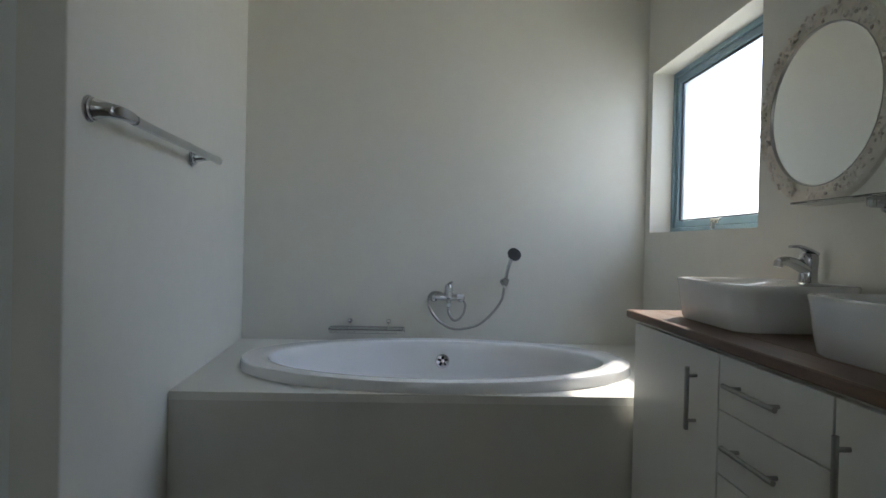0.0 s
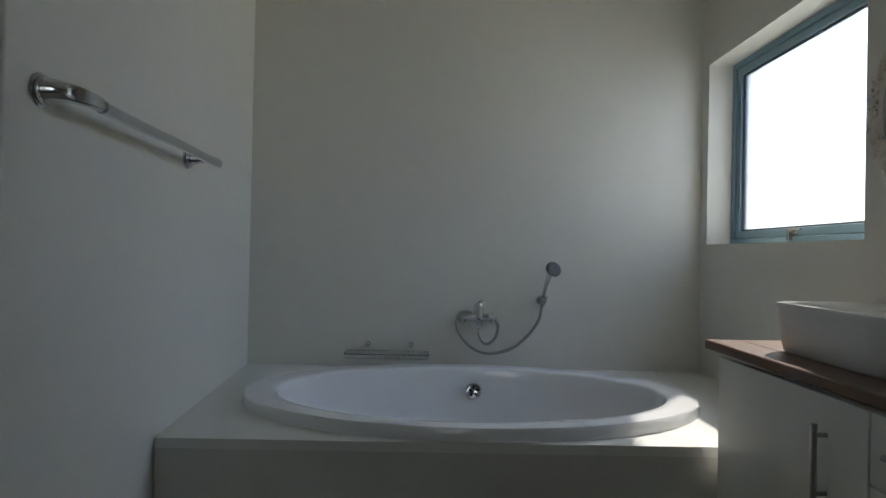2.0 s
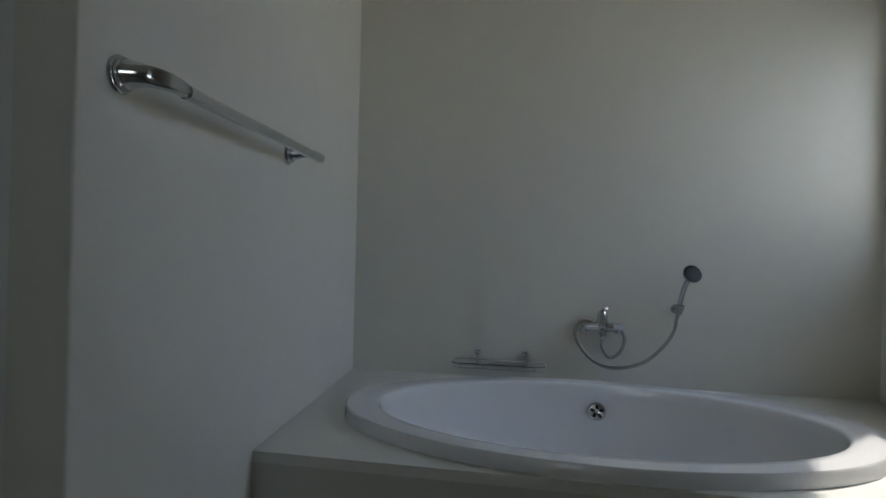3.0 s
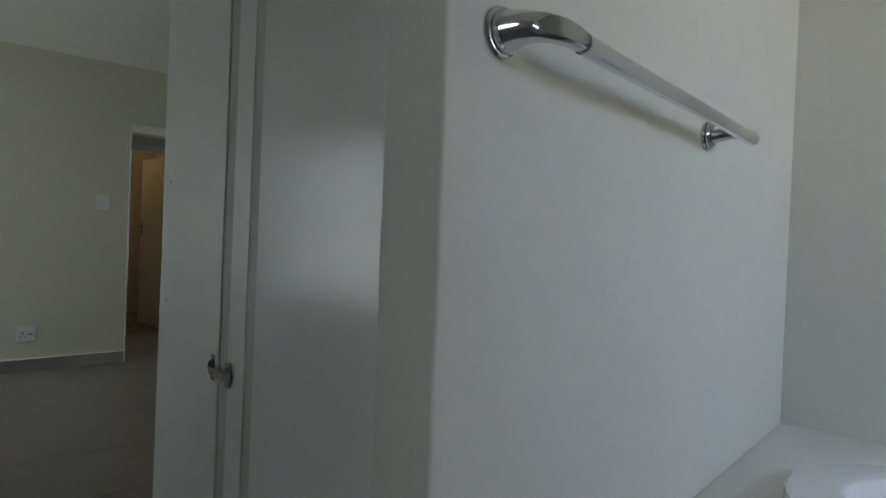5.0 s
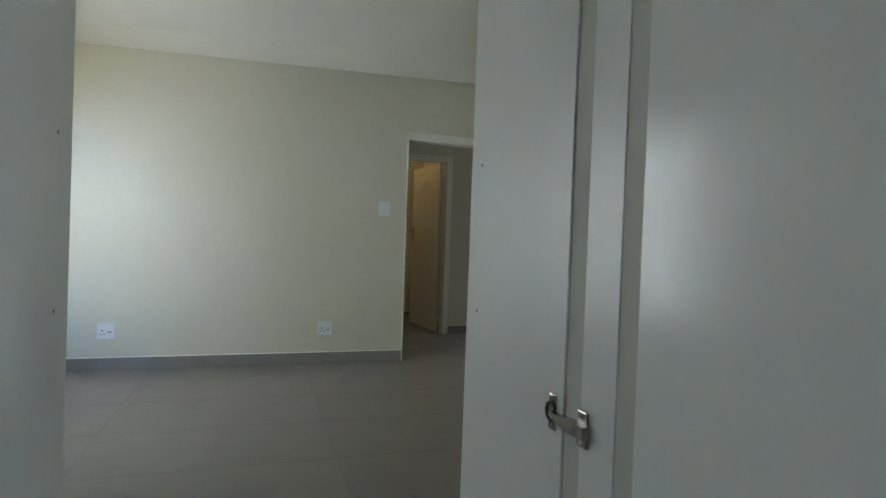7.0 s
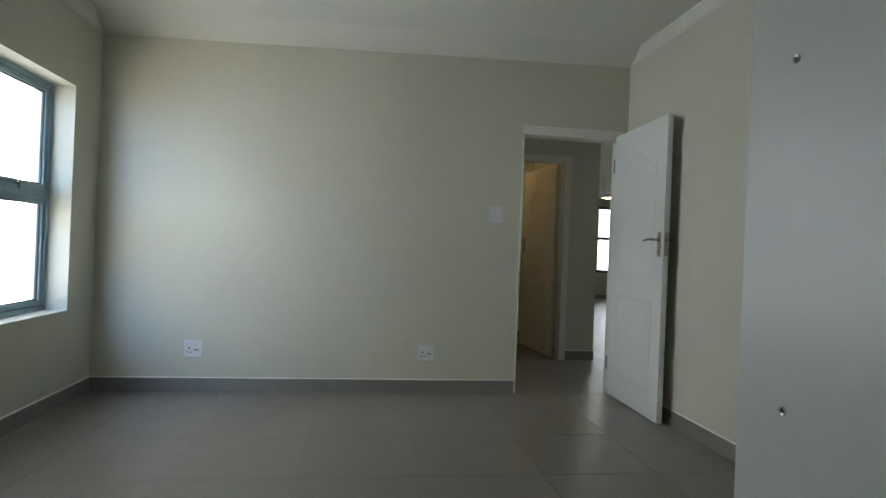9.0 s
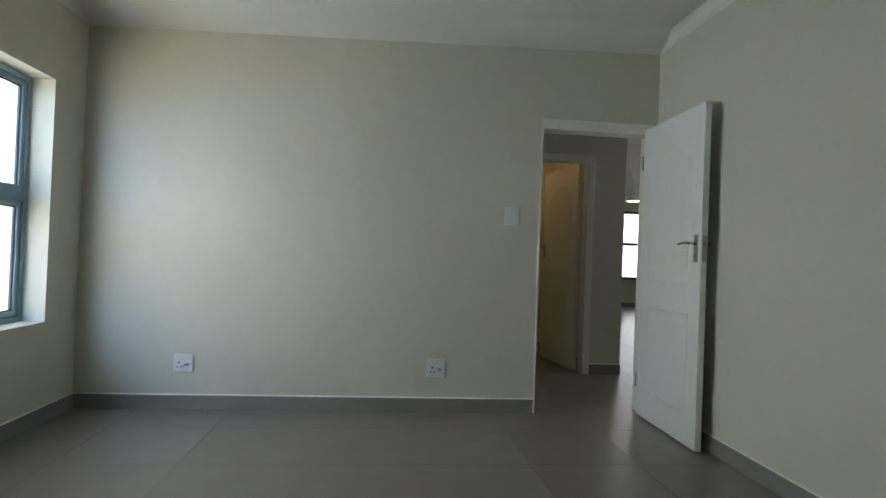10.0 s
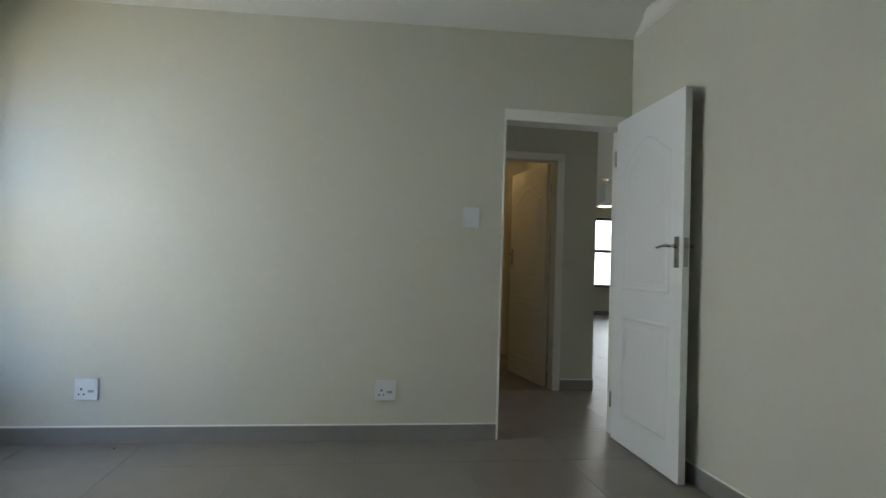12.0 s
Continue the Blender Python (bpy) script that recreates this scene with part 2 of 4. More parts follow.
def wall_with_opening(axis, at, thick, a0, a1, z0, z1, o):
    """A wall across an axis from at to at + thick, along a0..a1, with openings o of (b0, b1, c0, c1) in order."""
    bm = bmesh.new()

    def piece(p0, p1, q0, q1):
        lo, hi = min(at, at + thick), max(at, at + thick)
        if axis == "x":
            box(bm, lo, hi, p0, p1, q0, q1)
        else:
            box(bm, p0, p1, lo, hi, q0, q1)

    s = a0
    for b0, b1, c0, c1 in o:
        piece(s, b0, z0, z1)
        if c0 > z0:
            piece(b0, b1, z0, c0)
        piece(b0, b1, c1, z1)
        s = b1
    piece(s, a1, z0, z1)
    bmesh.ops.remove_doubles(bm, verts=bm.verts, dist=1e-5)
    seen, kill = {}, []
    for f in bm.faces:
        k = tuple(round(c, 4) for c in f.calc_center_median())
        if k in seen:
            kill += [f, seen[k]]
        seen[k] = f
    bmesh.ops.delete(bm, geom=kill, context="FACES")
    return bm


setting("wall_bath_back", boxed(-0.6, 2.2, B, B + 0.2, 0, 2.9), M_BATHWALL, "cream painted plaster wall behind the bath", "wall")
setting("wall_bath_window", wall_with_opening("x", R, 0.22, -1.3, B, 0, 2.9, [(WIN_Y0, WIN_Y1, WIN_Z0, WIN_Z1)]), M_BATHWALL,
        "cream painted plaster wall with a deep window reveal", "wall")


def rail_x(y):
    """The towel rail wall runs slightly askew towards the back corner."""
    return RAIL_A.x + (RAIL_B.x - RAIL_A.x) * (y - RAIL_A.y) / (RAIL_B.y - RAIL_A.y)


bm = bmesh.new()
prism(bm, [(RAIL_A.x, RAIL_A.y), (RAIL_B.x, RAIL_B.y), (-0.45, B), (-0.24, RAIL_A.y)], 0, 2.9)
bmesh.ops.bevel(bm, geom=[e for e in bm.edges if abs(e.verts[0].co.z - e.verts[1].co.z) > 1 and (e.verts[0].co.xy - RAIL_A.xy).length < 0.01], offset=0.006, segments=3, affect="EDGES", profile=0.5)
setting("wall_bath_rail", bm, M_BATHWALL, "cream painted plaster wall carrying the towel rail", "wall", True)
setting("wall_bath_entry", boxed(-0.242, -0.125, -1.3, 0.505, 0, 2.9), M_BATHWALL, "cream painted plaster wall beside the passage", "wall")
# the opening in this rear wall is added to let the fill lamp in
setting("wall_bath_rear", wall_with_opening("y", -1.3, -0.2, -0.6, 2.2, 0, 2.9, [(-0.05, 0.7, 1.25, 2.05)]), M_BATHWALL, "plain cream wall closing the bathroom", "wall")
setting("ceiling_bath", boxed(-0.6, 2.2, -1.45, B + 0.1, CEIL_BATH, CEIL_BATH + 0.1), M_CEIL, "flat white painted bathroom ceiling", "ceiling")
setting("ceiling_passage", boxed(-0.97, -0.125, 0.2, 1.6, 2.42, 2.5), M_CEIL, "white painted soffit over the passage", "ceiling")
# solid wardrobe blocks on both sides of the passage close the bedroom behind the camera
setting("wall_wardrobe_right", boxed(-0.955, -0.40, 1.405, RW + 0.1, 0, 2.9), M_CREAM, "plain wardrobe block beside the passage", "wall")
setting("wall_wardrobe_left", boxed(-0.955, -0.243, LW - 0.1, 0.472, 0, 2.9), M_CREAM, "plain wardrobe block beside the passage", "wall")
setting("wall_over_passage", boxed(-0.955, -0.125, 0.472, 1.405, 2.5, 2.9), M_CREAM, "plain wall over the passage", "wall")

setting("wall_bedroom_far", wall_with_opening("x", W, -0.14, LW - 0.25, RW + 0.16, 0, 2.9, [(DOOR_Y0, DOOR_Y1, 0, DOOR_Z)]), M_CREAM,
        "cream painted plaster wall with a doorway", "wall")
setting("wall_bedroom_window", wall_with_opening("y", LW, -0.25, W, -0.85, 0, 2.9, [(BW_X0, BW_X1, BW_Z0, BW_Z1)]), M_CREAM,
        "cream painted plaster wall with a deep window reveal", "wall")
setting("wall_bedroom_right", boxed(W, -0.85, RW, RW + 0.16, 0, 2.9), M_CREAM, "cream painted plaster wall behind the open door", "wall")
bm = bmesh.new()
v = [bm.verts.new(p) for p in ((W - 0.05, LW - 0.1, bed_ceiling(LW - 0.1)), (-0.85, LW - 0.1, bed_ceiling(LW - 0.1)), (-0.85, RW + 0.1, bed_ceiling(RW + 0.1)), (W - 0.05, RW + 0.1, bed_ceiling(RW + 0.1)))]
top = bmesh.ops.extrude_face_region(bm, geom=[bm.faces.new(v)])
bmesh.ops.translate(bm, vec=(0, 0, 0.1), verts=[g for g in top["geom"] if isinstance(g, bmesh.types.BMVert)])
setting("ceiling_bedroom", bm, M_CEIL, "smooth off-white painted bedroom ceiling", "ceiling")

COVE = [(0.0, 0.0), (0.006, 0.0), (0.010, 0.008), (0.016, 0.011), (0.026, 0.030), (0.046, 0.052), (0.058, 0.058), (0.064, 0.066), (0.066, 0.075), (0.0, 0.075)]


PLAIN = [(0.0, 0.0), (0.010, 0.001), (0.12, 0.028), (0.30, 0.0745), (0.0, 0.0745)]


def cornice(name, a, b, inward, profile=COVE):
    """A moulded cornice from a to b, with its foot at their heights."""
    a, b, n = Vector(a), Vector(b), Vector(inward)
    bm = loft(bmesh.new(), [[p + n * d + Vector((0, 0, h)) for d, h in profile] for p in (a, b)])
    return setting(name, bm, M_CEIL, "white moulded plaster cornice along the ceiling", "cornice")


def foot(y):
    return bed_ceiling(y) - 0.074


cornice("trim_cornice_far", (W, LW, foot(LW)), (W, RW, foot(RW)), (1, 0, 0), PLAIN)
cornice("trim_cornice_right", (W, RW, foot(RW)), (-0.955, RW, foot(RW)), (0, -1, 0))
cornice("trim_cornice_window", (W, LW, foot(LW)), (-0.955, LW, foot(LW)), (0, 1, 0))
cornice("trim_cornice_bath", (-0.3, B, CEIL_BATH - 0.074), (R, B, CEIL_BATH - 0.074), (0, -1, 0))
cornice("trim_cornice_bath_window", (R, -1.3, CEIL_BATH - 0.074), (R, B, CEIL_BATH - 0.074), (-1, 0, 0))


def skirting(name, a, b, inward, h=0.096):
    a, b, n = Vector(a), Vector(b), Vector(inward)
    prof = [(0.0, 0.0), (0.010, 0.0), (0.010, h - 0.003), (0.008, h), (0.0, h)]
    ob = setting(name, loft(bmesh.new(), [[p + n * d + Vector((0, 0, z)) for d, z in prof] for p in (a, b)]), M_SKIRT, "grey ceramic tile skirting along the wall", "skirting")
    prof = [(0.0, h), (0.008, h), (0.004, h + 0.005), (0.0, h + 0.007)]
    part("bead", loft(bmesh.new(), [[p + n * d + Vector((0, 0, z)) for d, z in prof] for p in (a, b)]), M_TRIM, ob, "white sealant bead")
    return ob


skirting("baseboard_far", (W, LW, 0), (W, DOOR_Y0, 0), (1, 0, 0))
skirting("baseboard_window", (W, LW, 0), (-0.955, LW, 0), (0, 1, 0))
skirting("baseboard_right", (W + 0.03, RW, 0), (-0.955, RW, 0), (0, -1, 0))

# hall and living room beyond the bedroom door
HX, SX = W - 0.14, -6.50
setting("wall_hall_left", boxed(SX, HX, 0.85, 1.0, 0, 2.9), M_CREAM, "plain cream wall closing the hall", "wall")
setting("wall_hall_door", wall_with_opening("x", SX, -0.12, 0.85, 3.36, 0, 2.9, [(2.22, 3.0, 0, 2.05)]), M_CREAM, "cream hall wall with an inner doorway", "wall")
setting("wall_hall_bedroom", boxed(HX, W, RW + 0.16, 8.8, 0, 2.9), M_CREAM, "plain cream wall on the living room side", "wall")
setting("wall_living_left", boxed(-14.7, SX - 0.12, 3.26, 3.36, 0, 2.9), M_CREAM, "plain cream living room wall", "wall")
setting("wall_living_far", wall_with_opening("x", -14.7, -0.2, 3.26, 8.8, 0, 2.9, [(6.85, 8.3, 0.66, 2.36)]), M_CREAM, "cream living room wall with a window", "wall")
# unseen opening added here so the side fill lamp reaches the hall
setting("wall_living_right", wall_with_opening("y", 8.7, 0.15, -14.7, HX, 0, 2.9, [(-6.8, -5.4, 0.9, 2.2)]), M_CREAM, "plain cream wall closing the living room, with an added fill opening", "wall")
setting("wall_small_room_left", boxed(-8.5, SX - 0.12, 1.75, 1.9, 0, 2.9), M_CREAM, "plain cream wall of the small room", "wall")
setting("wall_small_room_back", boxed(-8.6, -8.5, 1.75, 3.26, 0, 2.9), M_CREAM, "plain cream wall of the small room", "wall")
setting("ceiling_hall", boxed(-14.9, HX + 0.02, 0.85, 8.85, 2.6, 2.7), M_CEIL, "flat white ceiling over hall and living room", "ceiling")
skirting("baseboard_hall", (SX, 3.06, 0), (SX, 3.36, 0), (1, 0, 0))
skirting("baseboard_hall_end", (SX, 3.36, 0), (SX - 0.12, 3.36, 0), (0, 1, 0))
skirting("baseboard_living", (-14.7, 3.36, 0), (-14.7, 8.7, 0), (1, 0, 0))
skirting("baseboard_hall_bedroom", (HX, DOOR_Y1 + 0.03, 0), (HX, 8.7, 0), (-1, 0, 0))
setting("ground", boxed(-400, 400, -400, 400, -0.4, -0.3), M_EARTH, "pale sandy ground outside the house", "ground")


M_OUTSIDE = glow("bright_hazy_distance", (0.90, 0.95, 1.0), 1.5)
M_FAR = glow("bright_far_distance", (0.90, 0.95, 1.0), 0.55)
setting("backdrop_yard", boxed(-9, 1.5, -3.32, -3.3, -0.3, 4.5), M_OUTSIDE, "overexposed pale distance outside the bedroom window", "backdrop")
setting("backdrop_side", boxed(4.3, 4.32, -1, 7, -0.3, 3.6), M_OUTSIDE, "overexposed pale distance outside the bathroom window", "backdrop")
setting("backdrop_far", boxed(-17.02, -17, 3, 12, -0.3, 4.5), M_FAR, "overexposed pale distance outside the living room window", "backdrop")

# ---- windows ----
def frame_ring(bm, axis, at, depth, a0, a1, z0, z1, w):
    """Four bars round an opening, butted end to end."""
    for p0, p1, q0, q1 in ((a0, a1, z0, z0 + w), (a0, a1, z1 - w, z1), (a0, a0 + w, z0 + w, z1 - w), (a1 - w, a1, z0 + w, z1 - w)):
        lo, hi = min(at, at + depth), max(at, at + depth)
        if axis == "x":
            box(bm, lo, hi, p0, p1, q0, q1, 0.002, 1)
        else:
            box(bm, p0, p1, lo, hi, q0, q1, 0.002, 1)
    return bm


def pane(parent, axis, at, a0, a1, z0, z1, mat, label):
    bm = boxed(at - 0.002, at + 0.002, a0, a1, z0, z1) if axis == "x" else boxed(a0, a1, at - 0.002, at + 0.002, z0, z1)
    ob = part("pane", bm, mat, parent, label)
    ob.visible_shadow = False
    return ob


def stay_latch(parent, m):
    """A small casement stay: base, pivot and arm along local x."""
    base = part("latch", boxed(-0.022, 0.022, -0.006, 0, -0.010, 0.010, 0.002), M_NICKEL, parent, "grey metal window latch")
    base.matrix_local = m
    part("lever", box(tubed([(0, -0.004, 0), (0, -0.022, 0)], 0.008), -0.012, 0.075, -0.028, -0.018, 0.004, 0.014, 0.002), M_NICKEL, base)
    part("catch", boxed(-0.006, 0.006, -0.026, -0.008, -0.035, 0.004, 0.002), M_NICKEL, base)


# bathroom window: fixed frame, top-hung sash, obscure glass
FX = R + 0.115
window = tagged(new("window_1"), "frosted bathroom window in a blue-grey aluminium frame", "window", kind="structure")
part("window_frame", frame_ring(bmesh.new(), "x", FX, 0.06, WIN_Y0, WIN_Y1, WIN_Z0, WIN_Z1, 0.028), M_ALU, window)
sash = part("sash", frame_ring(bmesh.new(), "x", FX + 0.010, 0.04, WIN_Y0 + 0.030, WIN_Y1 - 0.030, WIN_Z0 + 0.030, WIN_Z1 - 0.030, 0.034), M_ALU, window)
part("gasket", frame_ring(bmesh.new(), "x", FX + 0.018, 0.02, WIN_Y0 + 0.0645, WIN_Y1 - 0.0645, WIN_Z0 + 0.0645, WIN_Z1 - 0.0645, 0.007), M_GASKET, sash, "black rubber gasket")
pane(window, "x", FX + 0.028, WIN_Y0 + 0.066, WIN_Y1 - 0.066, WIN_Z0 + 0.066, WIN_Z1 - 0.066, M_FROST, "frosted glass pane")
stay_latch(window, Matrix.Translation((FX + 0.010, 2.56, WIN_Z0 + 0.046)) @ Matrix.Rotation(radians(-90), 4, "Z"))

# bedroom window: two lights over one another
FY = LW - 0.13
window = tagged(new("window_2"), "two-light bedroom window in a blue-grey aluminium frame", "window", kind="structure")
part("window_frame", frame_ring(bmesh.new(), "y", FY, -0.06, BW_X0, BW_X1, BW_Z0, BW_Z1, 0.034), M_ALU, window)
part("transom", boxed(BW_X0 + 0.034, BW_X1 - 0.034, FY - 0.055, FY + 0.004, 1.305, 1.360, 0.003), M_ALU, window, "blue-grey middle rail")
for z0, z1 in ((BW_Z0 + 0.036, 1.303), (1.362, BW_Z1 - 0.036)):
    sash = part("sash", frame_ring(bmesh.new(), "y", FY - 0.008, -0.04, BW_X0 + 0.036, BW_X1 - 0.036, z0, z1, 0.030), M_ALU, window)
    part("gasket", frame_ring(bmesh.new(), "y", FY - 0.016, -0.02, BW_X0 + 0.0665, BW_X1 - 0.0665, z0 + 0.0305, z1 - 0.0305, 0.007), M_GASKET, sash, "black rubber gasket")
    pane(window, "y", FY - 0.026, BW_X0 + 0.068, BW_X1 - 0.068, z0 + 0.032, z1 - 0.032, M_GLASS, "clear glass pane")
stay_latch(window, Matrix.Translation((-4.46, FY - 0.006, 1.378)) @ Matrix.Rotation(radians(180), 4, "Z"))

# unseen rear window added for the fill lamp, behind the start of the walk
window = tagged(new("fill_window_rear"), "added unseen frosted rear window for the fill lamp, blue-grey frame", "window", kind="structure")
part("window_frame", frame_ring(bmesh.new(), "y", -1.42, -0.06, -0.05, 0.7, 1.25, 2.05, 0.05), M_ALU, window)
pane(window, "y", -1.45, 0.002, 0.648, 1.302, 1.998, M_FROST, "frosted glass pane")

# living room window
window = tagged(new("window_3"), "far living room window in a dark aluminium frame", "window", kind="structure")
part("window_frame", frame_ring(bmesh.new(), "x", -14.78, -0.06, 6.85, 8.3, 0.66, 2.36, 0.07), M_ALU_DARK, window)
part("transom", boxed(-14.83, -14.775, 6.92, 8.23, 1.50, 1.58, 0.003), M_ALU_DARK, window)
for z0, z1 in ((0.73, 1.50), (1.58, 2.29)):
    pane(window, "x", -14.81, 6.92, 8.23, z0, z1, M_GLASS, "clear glass pane")

# ---- bath ----
PLAT_Z, PLAT_Y = 0.556, 1.985
CX, CY, RA, RB = 0.777, 2.474, 0.856, 0.488


def ellipse(a, b, z, n=72):
    return [(CX + a * math.cos(2 * math.pi * k / n), CY + b * math.sin(2 * math.pi * k / n), z) for k in range(n)]


surround = thing("bath_surround", pose(0, 0, 0), "painted masonry surround built in round the bath", "bath surround")
outer = [(rail_x(PLAT_Y) + 0.002, PLAT_Y), (R - 0.002, PLAT_Y), (R - 0.002, B - 0.002), (rail_x(B) + 0.003, B - 0.002)]
hole = [(x, y) for x, y, z in ellipse(RA - 0.02, RB - 0.02, 0)]


def holed_slab(bm, z0, z1):
    """The surround's top with the opening for the bath."""
    tops = []
    for z in (z1, z0):
        vo, vh = [bm.verts.new((x, y, z)) for x, y in outer], [bm.verts.new((x, y, z)) for x, y in hole]
        bmesh.ops.triangle_fill(bm, use_beauty=True, edges=[bm.edges.new((a, b)) for ring in (vo, vh) for a, b in zip(ring, ring[1:] + ring[:1])])
        tops.append((vo, vh))
    for up, lo in zip(*tops):
        for a in range(len(up)):
            b = (a + 1) % len(up)
            bm.faces.new((lo[a], lo[b], up[b], up[a]))
    bmesh.ops.recalc_face_normals(bm, faces=bm.faces)
    return bm


bm = holed_slab(bmesh.new(), PLAT_Z - 0.03, PLAT_Z)
bmesh.ops.bevel(bm, geom=[e for e in bm.edges if all(abs(q.co.y - PLAT_Y) < 1e-4 and q.co.z > PLAT_Z - 1e-4 for q in e.verts)], offset=0.006, segments=3, affect="EDGES", profile=0.5)
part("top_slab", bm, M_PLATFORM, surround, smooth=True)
# front in the darkened paint: its shade is put into the colour
part("front_wall", boxed(rail_x(PLAT_Y) + 0.002, R - 0.002, PLAT_Y, PLAT_Y + 0.10, 0, PLAT_Z - 0.03), M_PLATFORM_SHADED, surround)

bath = thing("bathtub", pose(0, 0, 0), "white oval acrylic bathtub set into a painted surround", "bathtub")
rows = [(0.0, PLAT_Z + 0.001), (0.002, 0.5935), (0.0065, 0.5985), (0.060, 0.5985), (0.086, 0.597), (0.091, 0.594), (0.094, 0.587), (0.100, 0.55),
        (0.118, 0.44), (0.145, 0.32), (0.185, 0.23), (0.250, 0.19), (0.36, 0.18)]
part("tub", loft(bmesh.new(), [ellipse(RA - d * (1.3 + 0.6 * max(0, d - 0.09) / 0.2), RB - d * 0.86, z) for d, z in rows], close_first=False), M_ACRYLIC, bath, smooth=True)
# overflow on the far inner side
m = Matrix.Translation((0.816, 2.852, 0.500)) @ Matrix.Rotation(radians(78), 4, "X")
over = part("overflow", lathed([(0, 0.004), (0.010, 0.005), (0.026, 0.008), (0.034, 0.005), (0.036, -0.004)], 32, m), M_CHROME, bath, "round chrome overflow rose", True)
for k in range(5):
    a = radians(90 + 72 * k)
    slot = boxed(0.009, 0.026, -0.0055, 0.0055, 0.0060, 0.0092)
    slot.transform(m @ Matrix.Rotation(a, 4, "Z"))
    part("slot", slot, M_DARK, over, "dark slot")
part("plug_dot", lathed([(0, 0.003), (0.006, 0.002), (0.008, 0)], 12, Matrix.Translation((0.80, 2.45, 0.181)) @ pose(0, 0, 0)), M_CHROME, bath)

# ---- bath mixer, hose and hand shower ----
mixer = thing("bath_mixer", pose(0.843, B, 0.813), "chrome wall-mounted bath mixer with lever", "mixer tap")
for x in (-0.076, 0.074):
    inlet = part("inlet", lathed([(0, 0), (0.022, 0), (0.023, 0.004), (0.018, 0.010), (0.013, 0.014), (0.013, 0.060), (0, 0.060)], 24,
                                 Matrix.Translation((x, 0, -0.012)) @ Matrix.Rotation(radians(90), 4, "X")), M_CHROME, mixer, smooth=True)
    part("elbow", lathed([(0, -0.016), (0.015, -0.016), (0.016, 0), (0.015, 0.016), (0, 0.016)], 6, Matrix.Translation((x, -0.062, -0.006))), M_CHROME, inlet)
part("body", tubed([(-0.085, -0.062, 0), (-0.06, -0.062, 0), (-0.02, -0.062, 0), (0.02, -0.062, 0), (0.06, -0.062, 0), (0.087, -0.062, 0)],
                   [0.013, 0.016, 0.021, 0.021, 0.016, 0.013], 20), M_CHROME, mixer, smooth=True)
part("cartridge", lathed([(0, -0.03), (0.020, -0.03), (0.0225, -0.01), (0.0225, 0.02), (0.021, 0.045), (0.016, 0.058), (0, 0.060)], 24, Matrix.Translation((0.003, -0.068, 0.010))), M_CHROME, mixer, smooth=True)
part("lever", tubed([(0.003, -0.070, 0.062), (0.006, -0.082, 0.074), (0.016, -0.110, 0.084)], [0.013, 0.011, 0.008], 14, 0.6), M_CHROME, mixer, smooth=True)
part("spout", tubed(smooth_line([(0.003, -0.066, -0.005), (0.004, -0.10, -0.018), (0.004, -0.13, -0.038)], 5), 0.012, 16), M_CHROME, mixer, smooth=True)
part("handle_stub", tubed([(0.050, -0.076, 0.004), (0.086, -0.078, 0.004)], 0.011, 16), M_PLASTIC, mixer, "pale plastic end cap", True)

shower = thing("hand_shower", pose(1.154, B, 0.897), "chrome hand shower with dark face in a wall holder", "hand shower")
part("holder", lathed([(0, 0), (0.020, 0), (0.020, 0.008), (0.012, 0.012), (0.012, 0.05), (0, 0.052)], 20, Matrix.Rotation(radians(90), 4, "X")), M_CHROME, shower, smooth=True)
part("clip", lathed([(0.016, -0.018), (0.018, 0.018), (0.013, 0.018), (0.012, -0.018), (0.016, -0.018)], 20, Matrix.Translation((0.004, -0.055, 0.004)) @ pose(0, 0, 0, 14, 10, 0)), M_STEEL, shower, smooth=True)
part("handle", tubed(smooth_line([(-0.001, -0.050, -0.03), (0.005, -0.056, 0.02), (0.016, -0.070, 0.085), (0.030, -0.092, 0.135)], 6), [0.008 + 0.0035 * k / 18 for k in range(19)], 16), M_CHROME, shower, smooth=True)
hm = Matrix.Translation((0.038, -0.105, 0.152)) @ pose(0, 0, 0, 66, 0, 12)
head = part("head", lathed([(0, -0.016), (0.022, -0.014), (0.036, -0.004), (0.039, 0.006), (0.037, 0.010), (0.033, 0.011)], 32, hm), M_CHROME, shower, smooth=True)
part("face", lathed([(0.0375, 0.0102), (0.034, 0.0125), (0.020, 0.014), (0, 0.0145)], 32, hm), M_DARK, head, "dark grey spray face", True)
hose = [(1.152, -0.048, 0.868), (1.140, -0.042, 0.80), (1.090, -0.040, 0.725), (1.02, -0.038, 0.664), (0.935, -0.036, 0.637), (0.86, -0.034, 0.640), (0.79, -0.034, 0.684),
        (0.742, -0.034, 0.752), (0.738, -0.030, 0.800), (0.765, -0.022, 0.832), (0.81, -0.020, 0.826), (0.845, -0.026, 0.78), (0.852, -0.045, 0.72), (0.884, -0.060, 0.684),
        (0.925, -0.064, 0.712), (0.940, -0.062, 0.765), (0.930, -0.062, 0.795)]
ob = thing("shower_hose", pose(0, B, 0), "looping chrome shower hose hanging on the wall", "shower hose")
part("hose", tubed(smooth_line(hose, 10), 0.0075, 10), M_STEEL, ob, smooth=True)

